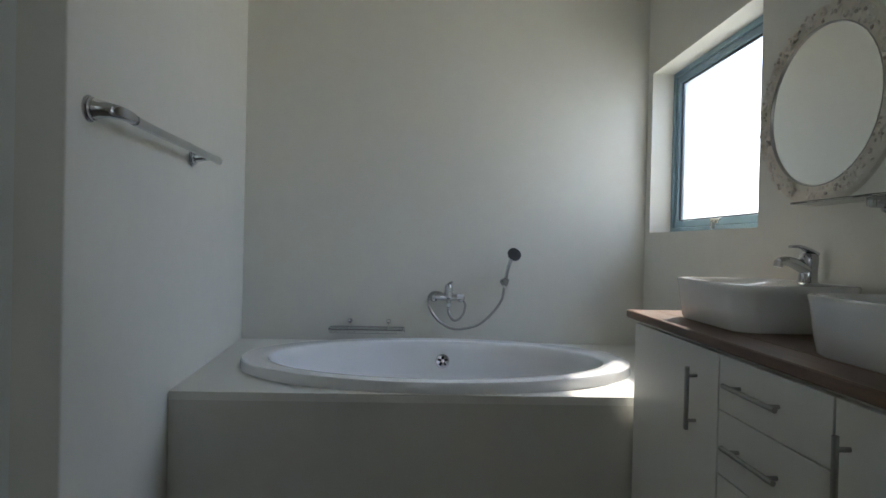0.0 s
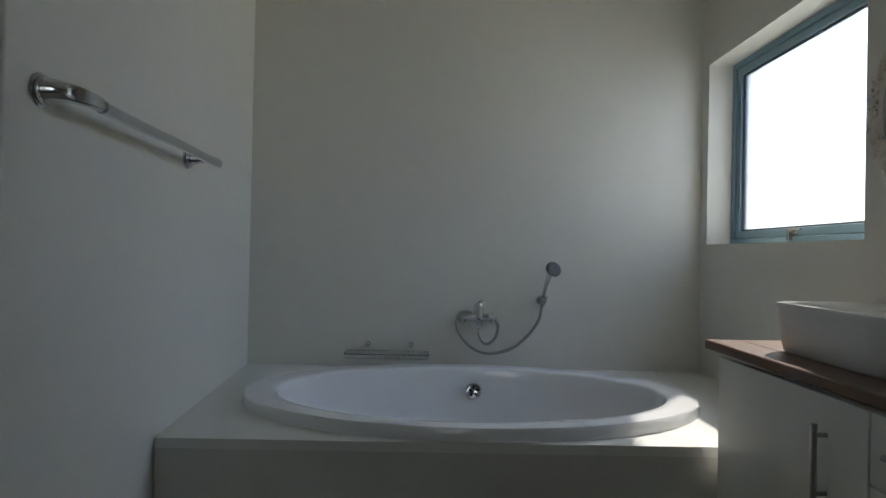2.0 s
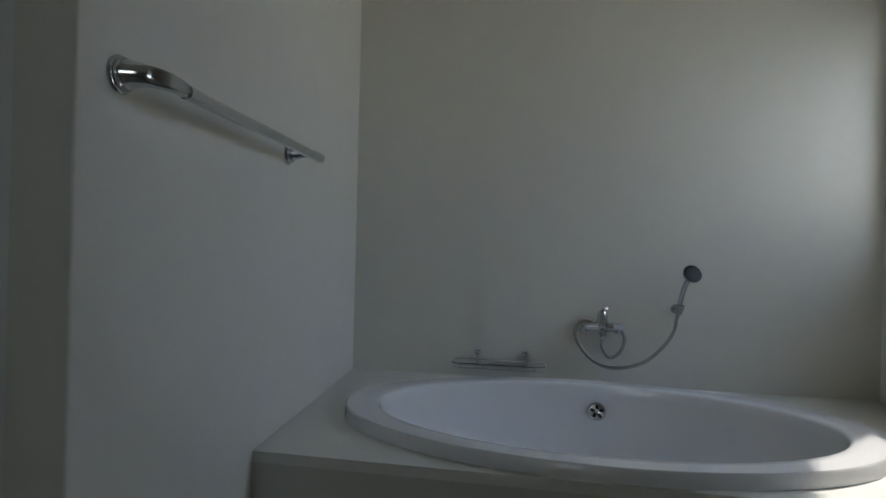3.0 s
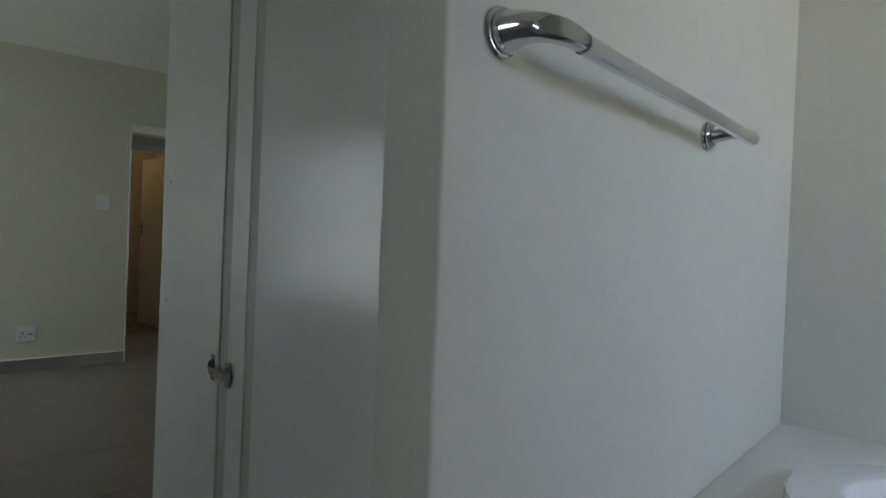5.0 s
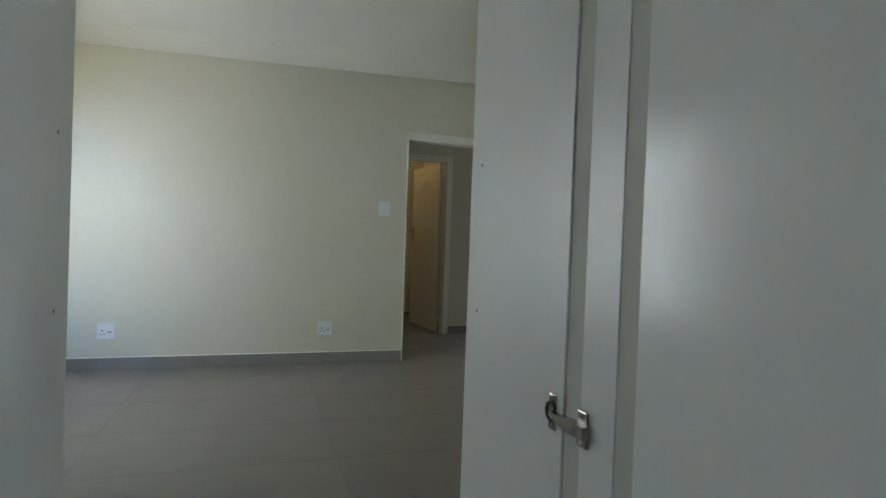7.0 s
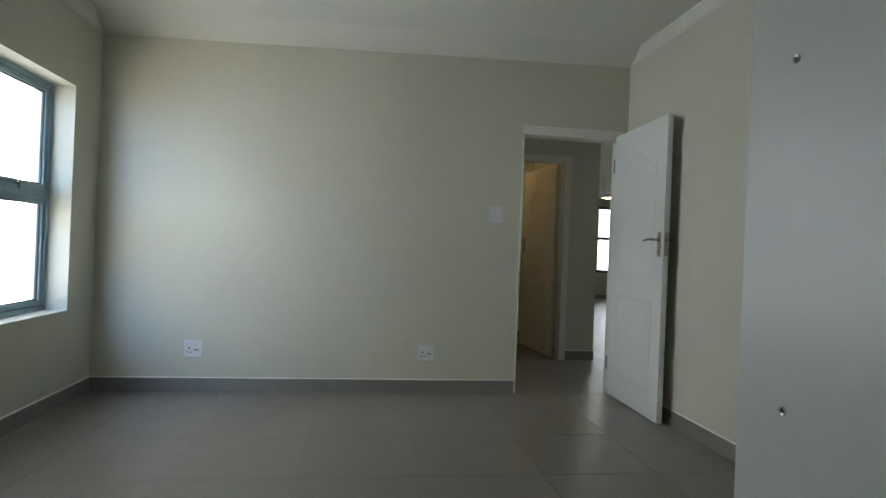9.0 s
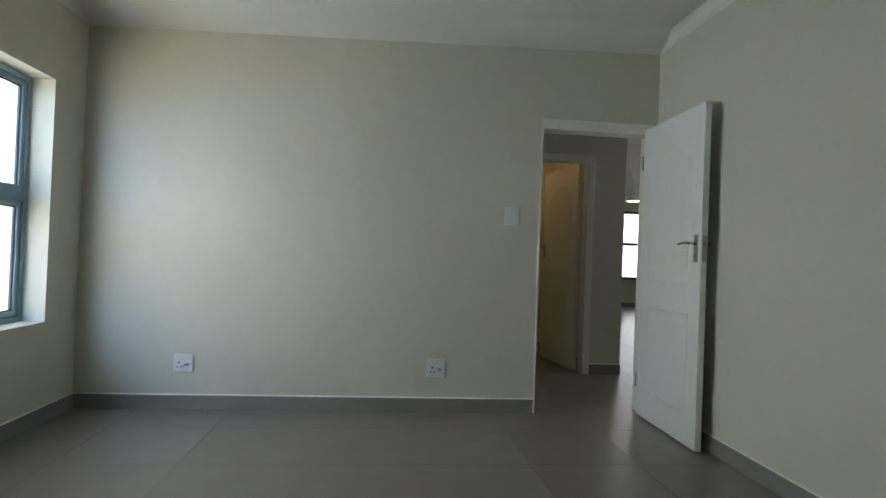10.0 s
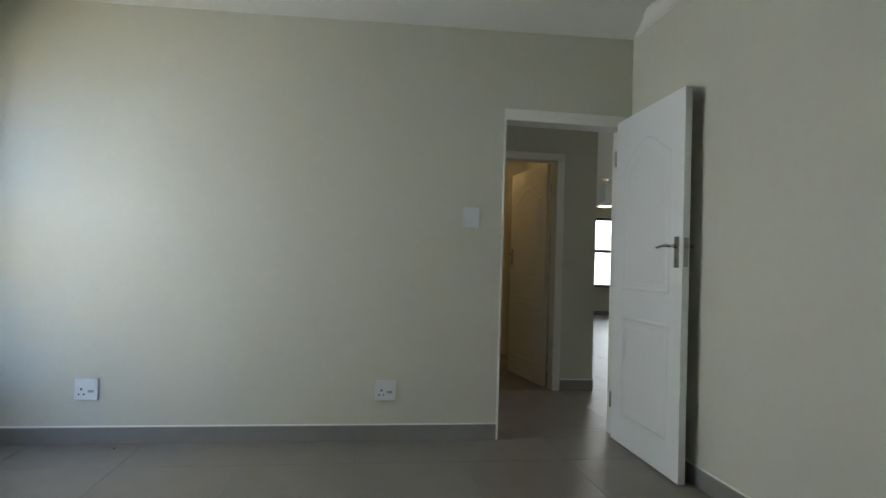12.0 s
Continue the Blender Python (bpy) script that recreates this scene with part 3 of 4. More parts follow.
# ---- soap shelf on the back wall ----
shelf = thing("soap_shelf", pose(0.408, B, 0.632), "clear glass shelf with chrome rim and wall knobs", "bath shelf")
outline = [(x, y) for x, y in rounded(-0.205, 0.205, -0.125, -0.012, 0.035, 6)]
part("plate", prism(bmesh.new(), outline, 0.0, 0.003), M_GLASS, shelf, "clear glass plate").visible_shadow = False
part("rim", tubed([(x, y, 0.005) for x, y in outline] + [(*outline[0], 0.005)], 0.0017, 8), M_STEEL, shelf, smooth=True)
part("lower_rim", tubed([(x * 0.97, y, -0.016) for x, y in outline] + [(outline[0][0] * 0.97, outline[0][1], -0.016)], 0.0015, 8), M_STEEL, shelf, smooth=True)
for x, y in ((-0.16, -0.125), (-0.06, -0.125), (0.06, -0.125), (0.16, -0.125), (-0.203, -0.07), (0.203, -0.07)):
    part("upright", tubed([(x, y, -0.016), (x, y, 0.005)], 0.0018, 6), M_STEEL, shelf)
for x in (-0.099, 0.113):
    knob = part("knob", lathed([(0, 0.0), (0.012, 0.0), (0.013, 0.012), (0.009, 0.018), (0, 0.019)], 16, Matrix.Translation((x, 0, 0.034)) @ Matrix.Rotation(radians(90), 4, "X")), M_CHROME, shelf, smooth=True)
    part("bracket", tubed([(x, -0.006, 0.030), (x, -0.010, 0.004), (x, -0.10, -0.006)], 0.003, 8), M_STEEL, knob)

# ---- towel rail ----
d = RAIL_B - RAIL_A
rail = thing("towel_rail", Matrix.Translation((rail_x(1.396), 1.396, 1.415)) @ Matrix.Rotation(math.atan2(d.y, d.x) - math.pi / 2, 4, "Z"),
             "chrome towel rail on two stepped round wall plates", "towel rail")
SPAN = 0.802
for y in (0, SPAN):
    part("wall_plate", lathed([(0, 0), (0.033, 0), (0.034, 0.004), (0.032, 0.007), (0.0285, 0.008), (0.0295, 0.011), (0.0285, 0.014), (0.025, 0.016), (0.024, 0.019), (0, 0.022)], 40,
                              Matrix.Translation((0, y, 0)) @ Matrix.Rotation(radians(90), 4, "Y")), M_CHROME, rail, smooth=True)
ARM = smooth_line([(0.016, 0, 0), (0.040, 0.004, 0.000), (0.066, 0.020, -0.003), (0.080, 0.048, -0.007), (0.084, 0.084, -0.011)], 6)
ARM_R = [0.026 - 0.007 * min(1, k / 8) - 0.006 * max(0, k - 8) / 16 for k in range(25)]
bm = tubed(ARM, ARM_R, 32)
CUT = 0.58
runs = []
for k in range(9, 23):
    t = (ARM[k + 1] - ARM[k - 1]).normalized()
    out = (Vector((t.y, -t.x, 0)) + Vector((0, 0, 0.12))).normalized()
    for q in bm.verts[:]:
        if abs((q.co - ARM[k]).dot(t)) < 0.0012 and (q.co - ARM[k]).dot(out) > CUT * ARM_R[k]:
            q.co -= out * ((q.co - ARM[k]).dot(out) - CUT * ARM_R[k])
    u = (k - 9) / 13
    runs.append((ARM[k] + out * (CUT * ARM_R[k] + 0.0004), t.cross(out).normalized(), 0.79 * ARM_R[k] * (max(0.03, 1 - abs(2 * u - 1) ** 3)) ** 0.5, out))
arm = part("arm", bm, M_SATIN, rail, smooth=True)
# facet in a darker metal than the arm: its dark reflection as colour
part("facet", loft(bmesh.new(), [[p + w * h, p + w * h * 0.94 + o * 0.0008, p - w * h * 0.94 + o * 0.0008, p - w * h] for p, w, h, o in runs]), M_STEEL, arm, "flat oval facet, darker metal for its dark reflection")
part("arm", tubed(smooth_line([(0.016, SPAN, 0), (0.040, SPAN + 0.002, 0.001), (0.062, SPAN + 0.012, 0.003), (0.080, SPAN + 0.045, 0.003), (0.084, SPAN + 0.085, 0)], 6),
                  [0.020 - 0.006 * min(1, k / 8) - 0.002 * max(0, k - 8) / 16 for k in range(24)] + [0.009], 20), M_SATIN, rail, smooth=True)
part("bar", tubed([(0.084, 0.066, -0.012), (0.084, 0.3, -0.010), (0.084, 0.5, -0.006), (0.084, SPAN + 0.07, -0.004)], 0.0138, 24, 1.0), M_SATIN, rail, smooth=True)

# ---- vanity ----
VF, TOP = 1.467, 0.870
counter = thing("worktop", pose(0, 0, 0), "oiled brown wooden worktop on the vanity units", "worktop")
for i, (x0, x1) in enumerate(((1.460, 1.566), (1.5665, 1.692), (1.6925, 1.818), (1.8185, 1.942))):
    part("stave", boxed(x0, x1, -0.5, 2.020, TOP - 0.025, TOP + 0.003, 0.0015 if i else 0.003, 1), M_WOOD, counter)


def bar_handle(parent, centre, along, length=0.172):
    """A brushed bar on two posts; along is 'y' or 'z'."""
    x, y, z = centre
    s = length / 2
    e = Vector((0, 1, 0)) if along == "y" else Vector((0, 0, 1))
    c = Vector((x - 0.027, y, z))
    bar = part("handle", tubed([c - e * s, c + e * s], 0.0062, 14), M_STEEL, parent, "brushed steel bar handle", True)
    for q in (-0.72, 0.72):
        p = c + e * s * q
        part("post", tubed([p, p + Vector((0.027, 0, 0))], 0.0048, 10), M_STEEL, bar, smooth=True)


def unit(name, y0, y1, label):
    u = thing(name, pose(0, 0, 0), label, "cabinet", "vanity units")
    part("carcass", boxed(VF + 0.020, R - 0.004, y0 + 0.001, y1 - 0.001, 0.09, TOP - 0.030), M_CABINET, u)
    part("plinth", boxed(VF + 0.06, R - 0.004, y0 + 0.001, y1 - 0.001, 0, 0.089), M_CABINET, u)
    return u


def front(parent, name, y0, y1, z0, z1):
    return part(name, boxed(VF, VF + 0.018, y0 + 0.0018, y1 - 0.0018, z0 + 0.0018, z1 - 0.0018, 0.0015, 2), M_CABINET, parent)


u = unit("vanity_cabinet", 1.372, 1.947, "white vanity cabinet with one door under the worktop")
bar_handle(front(u, "door", 1.372, 1.946, 0.10, 0.836), (VF, 1.488, 0.690), "z")
u = unit("drawer_cabinet", 0.966, 1.370, "white drawer unit with steel bar handles")
for z0, z1 in ((0.695, 0.836), (0.533, 0.695), (0.371, 0.533), (0.10, 0.371)):
    bar_handle(front(u, "drawer", 0.966, 1.370, z0, z1), (VF, 1.200, (z0 + z1) / 2 + 0.004), "y", 0.205)
u = unit("vanity_cabinet", 0.390, 0.964, "white vanity cabinet with one door beside the drawers")
bar_handle(front(u, "door", 0.390, 0.964, 0.10, 0.836), (VF, 0.925, 0.690), "z")


def basin(y0, y1):
    """A counter-top basin: tapered rounded box with a thin rim and a hollow bowl."""
    b = thing("basin", pose(0, 0, TOP), "white ceramic counter-top basin with rounded corners", "basin", "basins on the worktop")
    rings = []
    for inset, z in ((0.026, 0.0), (0.016, 0.010), (0.009, 0.055), (0.004, 0.110), (0.0, 0.130), (0.002, 0.135), (0.010, 0.136), (0.013, 0.133)):
        rings.append([(x, y, z) for x, y in rounded(1.553 + inset, 1.928 - inset * 0.4, y0 + inset, y1 - inset, 0.062 - inset * 0.5)])
    for inset, z in ((0.018, 0.115), (0.035, 0.05), (0.07, 0.025), (0.11, 0.022)):
        rings.append([(x, y, z) for x, y in rounded(1.553 + inset, 1.928 - inset - 0.075, y0 + inset, y1 - inset, max(0.02, 0.058 - inset * 0.3))])
    part("bowl", loft(bmesh.new(), rings), M_CERAMIC, b, smooth=True)
    part("waste", lathed([(0, 0.004), (0.018, 0.004), (0.024, 0.003), (0.026, 0)], 24, Matrix.Translation((1.70, (y0 + y1) / 2, 0.0225))), M_CHROME, b, "round chrome waste", True)
    return b


def basin_tap(y):
    t = thing("basin_tap", pose(1.892, y, TOP + 0.130), "chrome single-lever basin tap", "tap", "basin taps")
    part("body", lathed([(0, 0), (0.029, 0), (0.030, 0.005), (0.026, 0.010), (0.025, 0.04), (0.027, 0.065), (0.028, 0.082), (0.022, 0.094), (0, 0.098)], 28), M_CHROME, t, smooth=True)
    sp = part("spout", tubed(smooth_line([(-0.004, 0, 0.042), (-0.036, 0, 0.060), (-0.070, 0, 0.071), (-0.094, 0, 0.068)], 6), [0.025 - 0.010 * k / 18 for k in range(19)], 18, 0.8), M_CHROME, t, smooth=True)
    part("aerator", tubed([(-0.092, 0, 0.070), (-0.096, 0, 0.052)], 0.0135, 16), M_STEEL, sp, smooth=True)
    part("lever", tubed(smooth_line([(0.020, 0, 0.092), (-0.006, 0, 0.106), (-0.032, 0, 0.115), (-0.058, 0, 0.114)], 6), [0.022 - 0.011 * k / 18 for k in range(19)], 16, 0.42), M_CHROME, t, smooth=True)
    part("temperature_dot", lathed([(0, 0.001), (0.004, 0.0006), (0.0045, 0)], 12, Matrix.Translation((-0.022, -0.014, 0.086)) @ Matrix.Rotation(radians(90), 4, "X")), M_DARK, t)
    return t


basin(1.450, 1.862)
basin(0.800, 1.215)
basin_tap(1.660)
basin_tap(1.010)

# ---- mirror with a shell mosaic rim ----
MC = Vector((R, 1.683, 1.555))
mirror = thing("round_mirror", Matrix.Translation(MC) @ Matrix.Rotation(radians(-90), 4, "Y"), "round wall mirror in a cream shell mosaic frame", "mirror")
part("glass", lathed([(0, 0.012), (0.249, 0.012), (0.250, 0.008), (0.250, 0.0)], 96), M_MIRROR, mirror, "round mirror glass", True)
part("frame", lathed([(0.250, 0.003), (0.250, 0.016), (0.262, 0.020), (0.298, 0.020), (0.309, 0.014), (0.312, 0.0)], 96), M_BED, mirror, "cream plaster ring", True)
part("bead", lathed([(0.244, 0.012), (0.247, 0.018), (0.250, 0.018), (0.252, 0.012)], 96), M_STEEL, mirror, smooth=True)
rng = random.Random(5)
chips = []
for k in range(7):
    n = rng.choice((4, 5, 5, 6))
    ring = [(math.cos(2 * math.pi * i / n + rng.uniform(-0.3, 0.3)) * rng.uniform(0.6, 1.0), math.sin(2 * math.pi * i / n + rng.uniform(-0.3, 0.3)) * rng.uniform(0.5, 0.9)) for i in range(n)]
    bm = loft(bmesh.new(), [[(x, y, 0) for x, y in ring], [(0.8 * x, 0.8 * y, 0.5) for x, y in ring]], close_first=False)
    me = bpy.data.meshes.new("chip")
    bm.to_mesh(me)
    bm.free()
    me.materials.append(M_SHELL_DARK if k == 6 else M_SHELL)
    chips.append(me)
for i in range(290):
    a, r = rng.uniform(0, 2 * math.pi), rng.uniform(0.257, 0.303)
    me = chips[6] if rng.random() < 0.10 else chips[rng.randrange(6)]
    ob = new("chip", me)
    ob.parent = mirror
    s = rng.uniform(0.006, 0.013)
    ob.matrix_local = Matrix.Translation((r * math.cos(a), r * math.sin(a), 0.0185)) @ pose(0, 0, 0, rng.uniform(-14, 14), rng.uniform(-14, 14), rng.uniform(0, 360)) @ Matrix.Diagonal((s, s, rng.uniform(0.006, 0.014), 1))

shelf = thing("glass_shelf", pose(R, 1.30, 1.245), "clear glass shelf on chrome brackets under the mirror", "shelf")
part("plate", boxed(-0.125, -0.010, -0.34, 0.345, -0.003, 0.003, 0.001, 1), M_GLASS, shelf, "clear glass plate")
for y in (-0.15, 0.13):
    br = part("bracket", lathed([(0, 0), (0.022, 0), (0.023, 0.004), (0.015, 0.010), (0.010, 0.018), (0.010, 0.045), (0, 0.047)], 24, Matrix.Translation((0, y, -0.014)) @ Matrix.Rotation(radians(-90), 4, "Y")), M_CHROME, shelf, smooth=True)
    part("clamp", lathed([(0, -0.006), (0.011, -0.006), (0.012, 0.0), (0.011, 0.028), (0, 0.030)], 20, Matrix.Translation((-0.045, y, -0.014))), M_CHROME, br, smooth=True)

# ---- wardrobe passage ----
PY, LY = 1.372, 0.505


def concealed_hinge(parent, m):
    """A sprung cabinet hinge: winged cup on the door at +x, arm across the joint, mounting plate on the stile at -x."""
    cup = part("hinge", boxed(0.022, 0.046, -0.003, 0, -0.031, 0.031, 0.002), M_NICKEL, parent, "worn nickel concealed hinge")
    cup.matrix_local = m
    part("cup", lathed([(0.017, 0), (0.0175, 0.003), (0.013, 0.003), (0.011, -0.004), (0, -0.004)], 24, Matrix.Translation((0.036, -0.003, 0)) @ Matrix.Rotation(radians(90), 4, "X")), M_DARK, cup, "dark hinge cup", True)
    part("arm", loft(bmesh.new(), [[(x, y0, -h), (x, y1, -h), (x, y1, h), (x, y0, h)] for x, h, y0, y1 in ((-0.082, 0.010, -0.004, -0.017), (-0.040, 0.0105, -0.004, -0.018), (-0.012, 0.008, -0.006, -0.018), (0.010, 0.0055, -0.008, -0.016), (0.034, 0.0055, -0.002, -0.010))]), M_NICKEL, cup)
    part("mounting_plate", boxed(-0.074, -0.046, -0.004, 0, -0.029, 0.029, 0.002), M_NICKEL, cup)
    for x, z in ((0.034, 0.024), (0.034, -0.024), (-0.060, 0.021), (-0.060, -0.021), (-0.058, 0.0)):
        y = -0.018 if z == 0 else -0.0035
        part("screw", lathed([(0, 0.0016), (0.003, 0.0012), (0.0038, 0)], 10, Matrix.Translation((x, y, z)) @ Matrix.Rotation(radians(90), 4, "X")), M_STEEL, cup, smooth=True)


def passage_side(y, s, name, door_end, swing, bolt):
    """One side of the passage. s is -1 where the side faces -y, +1 where it faces +y."""
    def b(x0, x1, d0, d1, z0, z1, bevel=0.0):
        p, q = y + s * d0, y + s * d1
        return boxed(x0, x1, min(p, q), max(p, q), z0, z1, bevel)

    w = thing(name, pose(0, 0, 0), "white gloss-painted wardrobe side lining the passage", "wardrobe")
    part("side_panel", b(-0.787, -0.242, -0.030, 0.0, 0, 2.42), M_PANEL, w, "glossy painted side panel")
    # joint strips lie almost flush; their dark tone paints the recess shade
    part("joint", b(-0.830, -0.787, -0.030, -0.0004, 0, 2.42), M_GROOVE_SHADE, w, "near-flush joint strip toned dark like a shaded recess")
    part("joint", b(-0.9695, -0.920, -0.030, -0.0004, 0, 2.42), M_GROOVE_SHADE, w, "near-flush joint strip toned dark like a shaded recess")
    part("stile", b(-0.920, -0.830, -0.030, 0.0015, 0, 2.42, 0.0015), M_GLOSS, w, "white gloss stile")
    # the open door, hung on the stile
    dm = Matrix.Translation((-0.970, y + s * 0.004, 0)) @ Matrix.Rotation(radians(swing), 4, "Z")
    width = 0.970 - abs(door_end)
    bm = boxed(width, 0, min(0, -s * 0.018), max(0, -s * 0.018), 0.06, 2.38, 0.0015)
    leaf = part("door", bm, M_GLOSS, w, "white gloss wardrobe door standing open")
    leaf.matrix_local = dm
    for z in (0.946, 1.287):
        part("bolt_hole", lathed([(0.0022, 0.0006), (0.0040, 0.0012), (0.0046, 0)], 12, Matrix.Translation((width + bolt, 0, z)) @ Matrix.Rotation(radians(-90 * s), 4, "X")), M_STEEL, leaf, smooth=True)
        part("bolt", lathed([(0, 0.0008), (0.0024, 0.0006)], 10, Matrix.Translation((width + bolt, 0, z)) @ Matrix.Rotation(radians(-90 * s), 4, "X")), M_DARK, leaf)
    for z in (0.20, 0.820, 1.95):
        if s < 0:
            concealed_hinge(w, Matrix.Translation((-0.966, y + s * 0.004, z)) @ Matrix.Rotation(math.pi, 4, "Y"))
        else:
            concealed_hinge(w, Matrix.Translation((-0.966, y + s * 0.004, z)) @ Matrix.Rotation(math.pi, 4, "Z"))
    return w


passage_side(PY, -1, "wardrobe", -1.438, 0, 0.067)
passage_side(LY, 1, "wardrobe", -1.476, 0, 0.088)

# ---- bedroom door and its frame ----
fr = setting("door_frame_1", boxed(HX - 0.006, W + 0.006, DOOR_Y0, DOOR_Y1, 2.008, DOOR_Z, 0.003), M_TRIM, "white painted wooden door frame", "door frame")
part("jamb", boxed(HX - 0.006, W + 0.006, DOOR_Y0, DOOR_Y0 + 0.014, 0, 2.007, 0.002), M_TRIM, fr)
part("jamb", boxed(HX - 0.006, W + 0.006, DOOR_Y1 - 0.022, DOOR_Y1, 0, 2.007, 0.002), M_TRIM, fr)
part("strike", boxed(-5.21, -5.17, DOOR_Y0 + 0.013, DOOR_Y0 + 0.016, 1.07, 1.25, 0.001), M_STEEL, fr, "steel strike plate")


def arch_panel(x0, x1, z0, z1, arch):
    """The outline of a door panel with a cathedral arch on top."""
    pts = [(x0, z0), (x1, z0)]
    n = 16
    for k in range(n + 1):
        u = k / n
        pts.append((x1 + (x0 - x1) * u, z1 + arch * (0.5 - 0.5 * math.cos(2 * math.pi * u)) ** 0.8))
    return pts


def panel_door(name, m, mat, label, mirror_side=1):
    """A moulded two-panel door leaf along local +x from its hinge, facing local -y, 40 mm thick."""
    dr = thing(name, m, label, "door")
    part("leaf", boxed(0, 0.800, 0, 0.038, 0.010, 2.035, 0.002), mat, dr)
    for z0, z1, arch in ((0.18, 0.80, 0.0), (0.96, 1.74, 0.12)):
        for side in (0, 1):
            y0, sg = (0.0, -1) if side == 0 else (0.038, 1)
            out = arch_panel(0.125, 0.675, z0, z1, arch)

            def ring(inset, lift):
                cx, cz = 0.4, (z0 + z1) / 2
                return [(cx + (x - cx) * (1 - inset / 0.275), y0 + sg * lift, cz + (z - cz) * (1 - inset / ((z1 - z0) / 2))) for x, z in out]

            part("panel", loft(bmesh.new(), [ring(0, 0.0), ring(0.006, 0.003), ring(0.016, 0.0036), ring(0.024, 0.0012), ring(0.050, 0.0012), ring(0.070, 0.0036)], close_first=False), mat, dr)
    for side in (0, 1):
        y0, sg = (0.0, -1) if side == 0 else (0.038, 1)
        plate = part("handle_plate", boxed(0.728, 0.768, min(y0, y0 + sg * 0.007), max(y0, y0 + sg * 0.007), 1.100, 1.262, 0.003), M_STEEL, dr, "brushed steel handle plate")
        part("rosette", lathed([(0, 0), (0.015, 0), (0.014, 0.006), (0.010, 0.012), (0, 0.012)], 20, Matrix.Translation((0.748, y0 + sg * 0.007, 1.212)) @ Matrix.Rotation(radians(-90 * sg), 4, "X")), M_CHROME, plate, smooth=True)
        part("lever", tubed(smooth_line([(0.748, y0 + sg * 0.012, 1.212), (0.746, y0 + sg * 0.045, 1.212), (0.715, y0 + sg * 0.056, 1.214), (0.640, y0 + sg * 0.054, 1.206)], 6), [0.009 - 0.002 * k / 18 for k in range(19)], 14), M_CHROME, plate, smooth=True)
        part("keyhole", boxed(0.745, 0.751, min(y0 + sg * 0.0068, y0 + sg * 0.0076), max(y0 + sg * 0.0068, y0 + sg * 0.0076), 1.125, 1.145), M_DARK, plate)
    latch = part("latch_plate", boxed(0.7995, 0.8020, 0.006, 0.032, 1.105, 1.255, 0.0008), M_STEEL, dr, "steel latch plate")
    part("latch", boxed(0.801, 0.812, 0.012, 0.026, 1.200, 1.222, 0.003), M_CHROME, latch)
    for z in (0.25, 1.80):
        part("hinge", tubed([(-0.004, -0.005, z - 0.05), (-0.004, -0.005, z + 0.05)], 0.006, 12), M_STEEL, dr, smooth=True)
    return dr


panel_door("bedroom_door", pose(W + 0.004, 2.902, 0, 0, 0, -0.8), M_DOOR, "white moulded panel door standing open against the wall")

# hall door, standing open into the small lit room
fr = setting("door_frame_2", boxed(SX - 0.126, SX + 0.012, 2.17, 3.05, 2.035, 2.10, 0.003), M_TRIM, "white painted wooden door frame", "door frame")
part("jamb", boxed(SX - 0.126, SX + 0.012, 2.17, 2.235, 0, 2.034, 0.003), M_TRIM, fr)
part("jamb", boxed(SX - 0.126, SX + 0.012, 2.985, 3.05, 0, 2.034, 0.003), M_TRIM, fr)
panel_door("hall_door", pose(SX - 0.130, 2.975, 0, 0, 0, 188), M_WARMDOOR, "cream panel door open into a warmly lit room")
bulb = thing("ceiling_lamp", pose(-7.45, 2.55, 2.6), "small lit ceiling lamp in the side room", "lamp")
part("base", lathed([(0, 0), (0.07, 0), (0.07, -0.02), (0.05, -0.03), (0, -0.03)], 24), M_PLASTIC, bulb, smooth=True)
part("globe", lathed([(0, -0.13), (0.05, -0.12), (0.08, -0.08), (0.06, -0.035), (0.05, -0.03)], 24), M_BULB, bulb, "glowing glass globe", True)

pendant = thing("pendant_lamp", pose(-10.6, 5.29, 2.6), "white dome pendant lamp hanging lit from the ceiling", "lamp")
part("rose", lathed([(0, 0), (0.05, 0), (0.048, -0.02), (0.02, -0.035), (0, -0.035)], 24), M_PLASTIC, pendant, smooth=True)
part("cord", tubed([(0, 0, -0.03), (0, 0, -0.38)], 0.004, 8), M_PLASTIC, pendant)
part("shade", lathed([(0.02, -0.37), (0.03, -0.385), (0.09, -0.41), (0.145, -0.455), (0.150, -0.462), (0.143, -0.458), (0.088, -0.416), (0.02, -0.39)], 32), M_PLASTIC, pendant, smooth=True)
part("bulb", lathed([(0, -0.475), (0.06, -0.468), (0.10, -0.455), (0.06, -0.43), (0, -0.42)], 24), M_BULB, pendant, "glowing bulb", True)


# ---- sockets and switch on the far wall ----
def wall_socket(y, z):
    s = thing("wall_socket", pose(W, y, z), "white three-pin wall socket with rocker switch", "socket", "wall sockets")
    plate = part("plate", boxed(0, 0.011, -0.062, 0.062, -0.062, 0.062, 0.004, 3), M_PLASTIC, s)
    part("rocker", boxed(0.010, 0.0145, 0.008, 0.040, -0.016, -0.002, 0.002), M_STEEL, plate, "grey rocker switch")
    for y1, z1, r in ((-0.026, 0.002, 0.0062), (-0.038, -0.026, 0.0048), (-0.012, -0.026, 0.0048)):
        part("pin_hole", lathed([(0, 0.0006), (r, 0.0004), (r, 0)], 12, Matrix.Translation((0.011, y1, z1)) @ Matrix.Rotation(radians(90), 4, "Y")), M_DARK, plate)


wall_socket(-0.223, 0.308)
wall_socket(1.456, 0.304)
s = thing("light_switch", pose(W, 1.950, 1.376), "white light switch plate beside the doorway", "light switch")
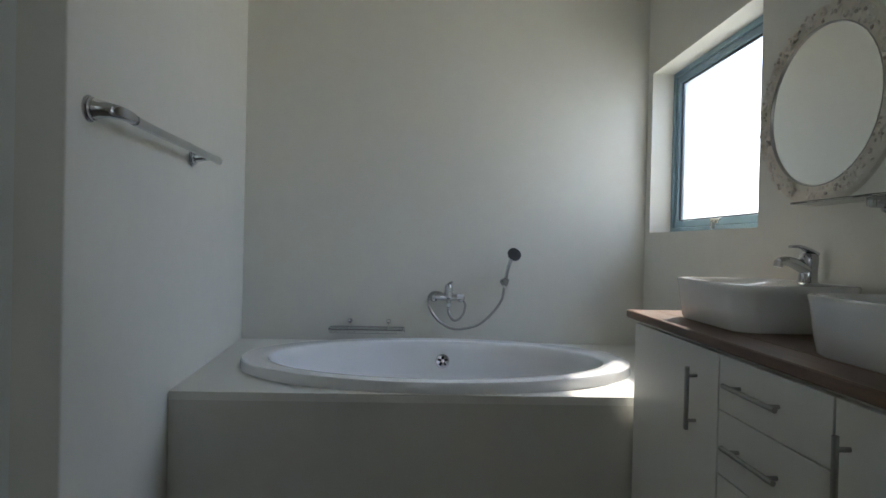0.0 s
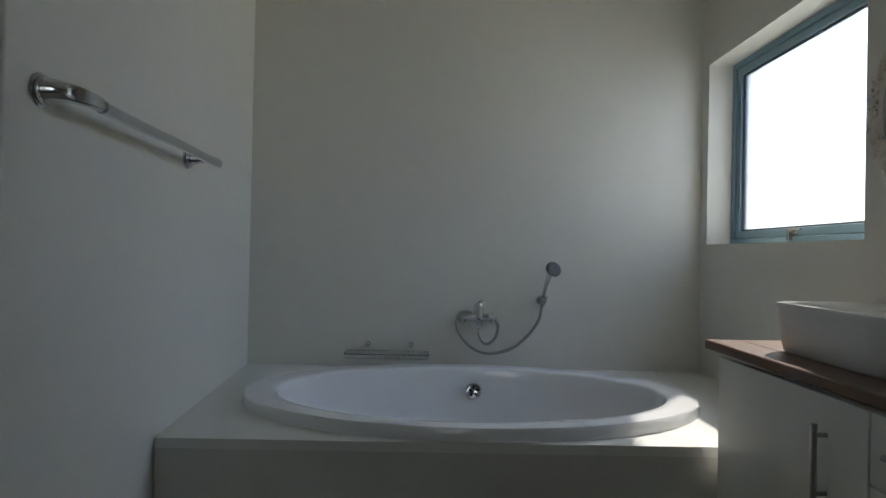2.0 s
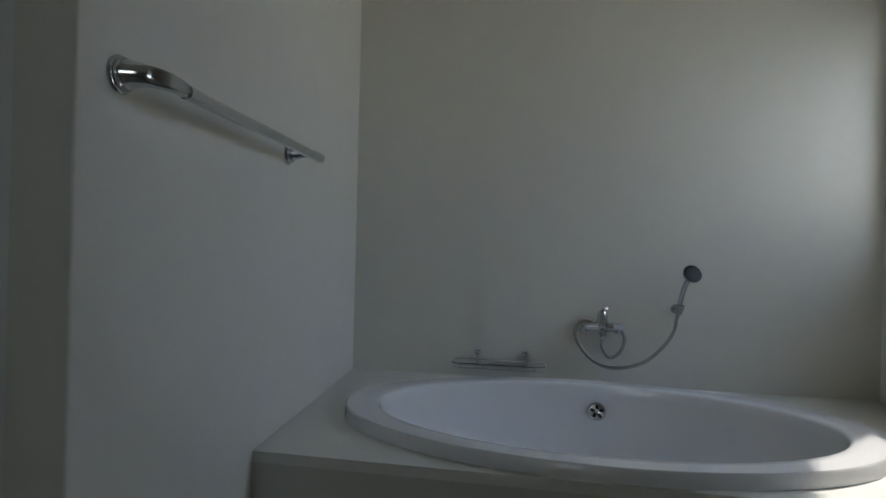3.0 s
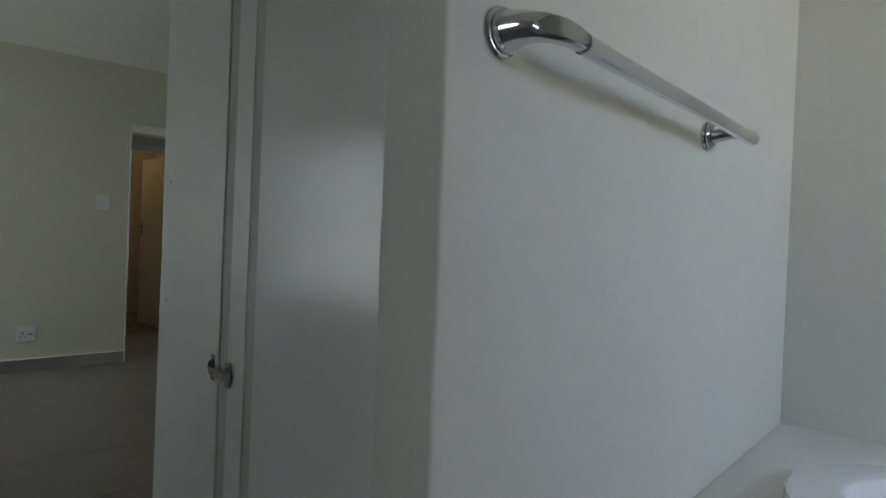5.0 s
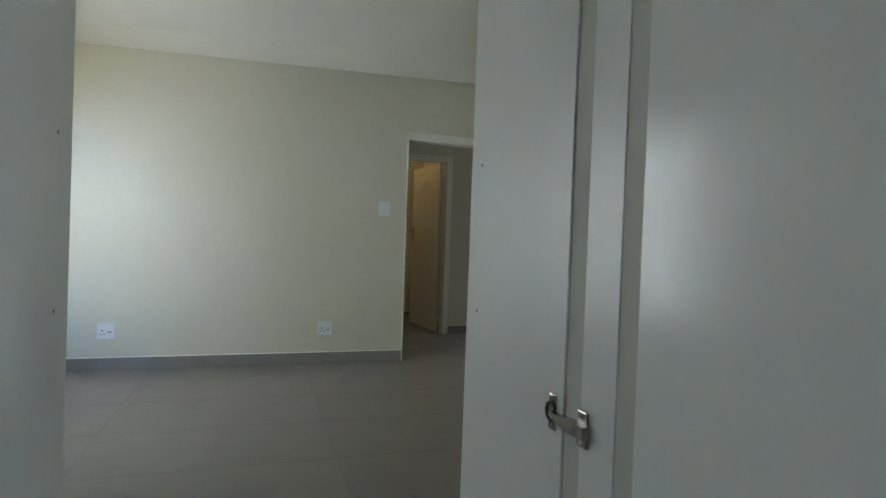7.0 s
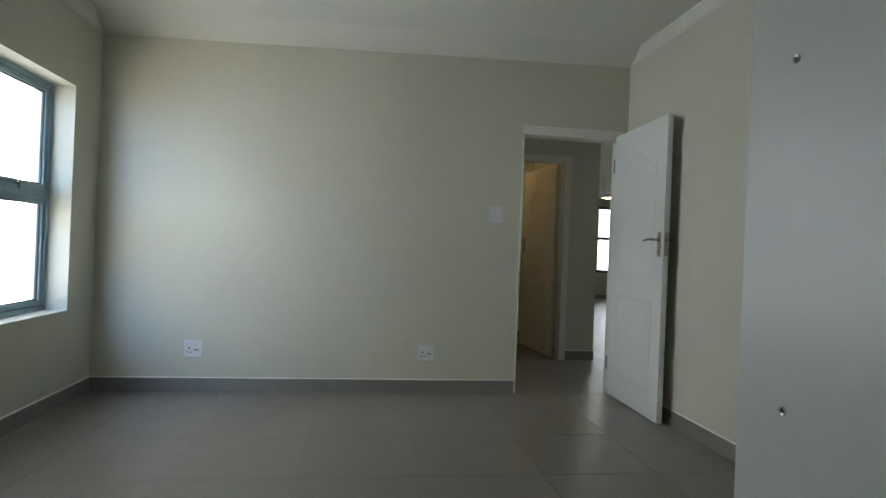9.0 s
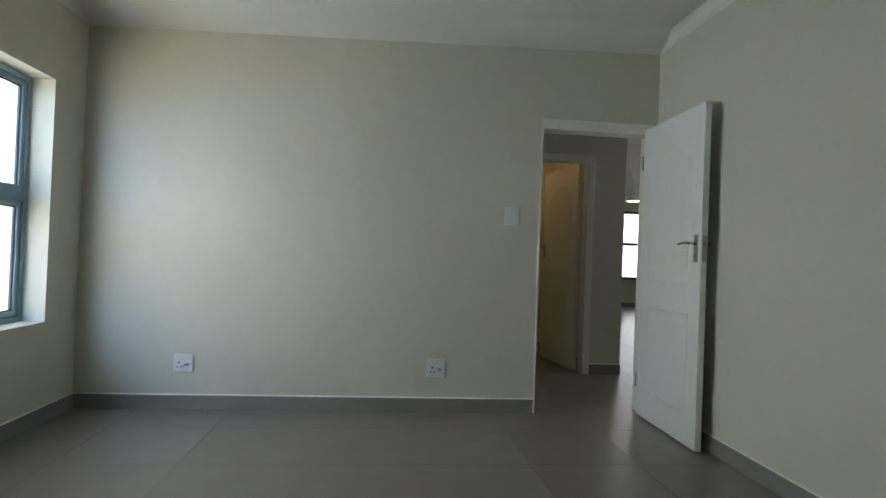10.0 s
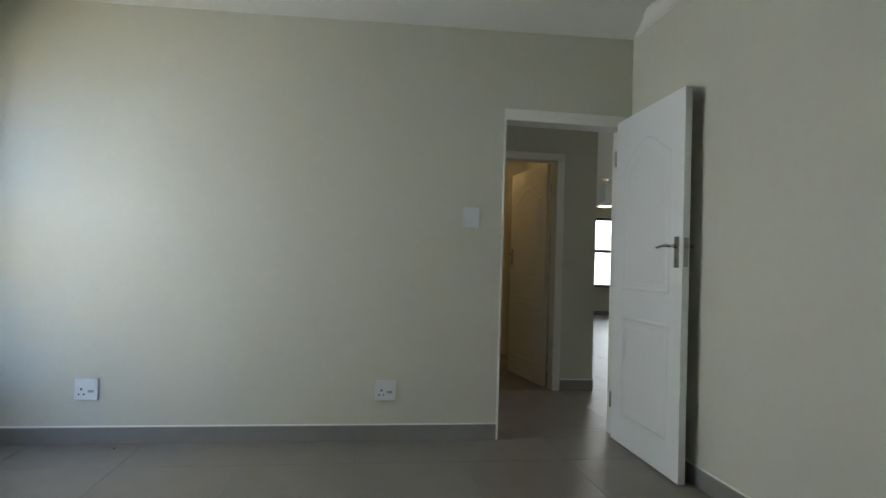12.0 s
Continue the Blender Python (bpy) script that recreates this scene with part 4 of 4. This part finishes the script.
plate = part("plate", boxed(0, 0.010, -0.052, 0.052, -0.064, 0.064, 0.004, 3), M_PLASTIC, s)
part("rocker", boxed(0.009, 0.0135, -0.012, 0.012, -0.022, 0.022, 0.002), M_PLASTIC, plate)

bm = bmesh.new()
bmesh.ops.create_icosphere(bm, subdivisions=2, radius=0.006)
for v in bm.verts:
    v.co *= 1 + 0.35 * noise.noise(v.co * 300)
    v.co.z *= 0.5
ob = tagged(link("pebble", bm, M_DARK), "tiny dark speck of grit on the floor", "grit")
ob.location = (W + 0.09, -0.03, 0.003)

# ---- floor tiles ----
floor = setting("floor", boxed(-14.9, 2.2, -1.45, 8.85, -0.12, -0.0018), M_GROUT, "grey glazed floor tiles with narrow grey joints", "floor")
TX, TY, TS = -2.970, 3.070, 0.595
tile_meshes = {}


def floor_tile(x0, x1, y0, y1):
    key = (round(x1 - x0, 3), round(y1 - y0, 3))
    if key not in tile_meshes:
        a, b, e = key[0] / 2, key[1] / 2, 0.0008
        bm = loft(bmesh.new(), [[(-a, -b, -0.006), (a, -b, -0.006), (a, b, -0.006), (-a, b, -0.006)], [(-a, -b, -0.0008), (a, -b, -0.0008), (a, b, -0.0008), (-a, b, -0.0008)],
                                [(-a + e, -b + e, 0), (a - e, -b + e, 0), (a - e, b - e, 0), (-a + e, b - e, 0)]], close_first=False)
        me = bpy.data.meshes.new("tile")
        bm.to_mesh(me)
        bm.free()
        me.materials.append(M_TILE)
        tile_meshes[key] = me
    ob = new("tile", tile_meshes[key])
    ob.parent = floor
    ob.location = ((x0 + x1) / 2, (y0 + y1) / 2, 0)


for zx0, zx1, zy0, zy1 in ((-0.12, R, -1.3, 1.87), (-0.955, -0.121, 0.505, 1.372), (W, -0.956, LW, RW), (HX, W - 0.001, DOOR_Y0, DOOR_Y1), (SX, HX - 0.001, 1.0, 8.0), (-8.4, SX - 0.001, 2.0, 3.0), (-14.7, SX - 0.001, 3.37, 8.0)):
    for i in range(math.floor((zx0 - TX) / TS), math.ceil((zx1 - TX) / TS)):
        for j in range(math.floor((zy0 - TY) / TS), math.ceil((zy1 - TY) / TS)):
            x0, x1 = max(zx0, TX + i * TS + 0.001), min(zx1, TX + (i + 1) * TS - 0.001)
            y0, y1 = max(zy0, TY + j * TS + 0.001), min(zy1, TY + (j + 1) * TS - 0.001)
            if x1 - x0 > 0.01 and y1 - y0 > 0.01:
                floor_tile(x0, x1, y0, y1)
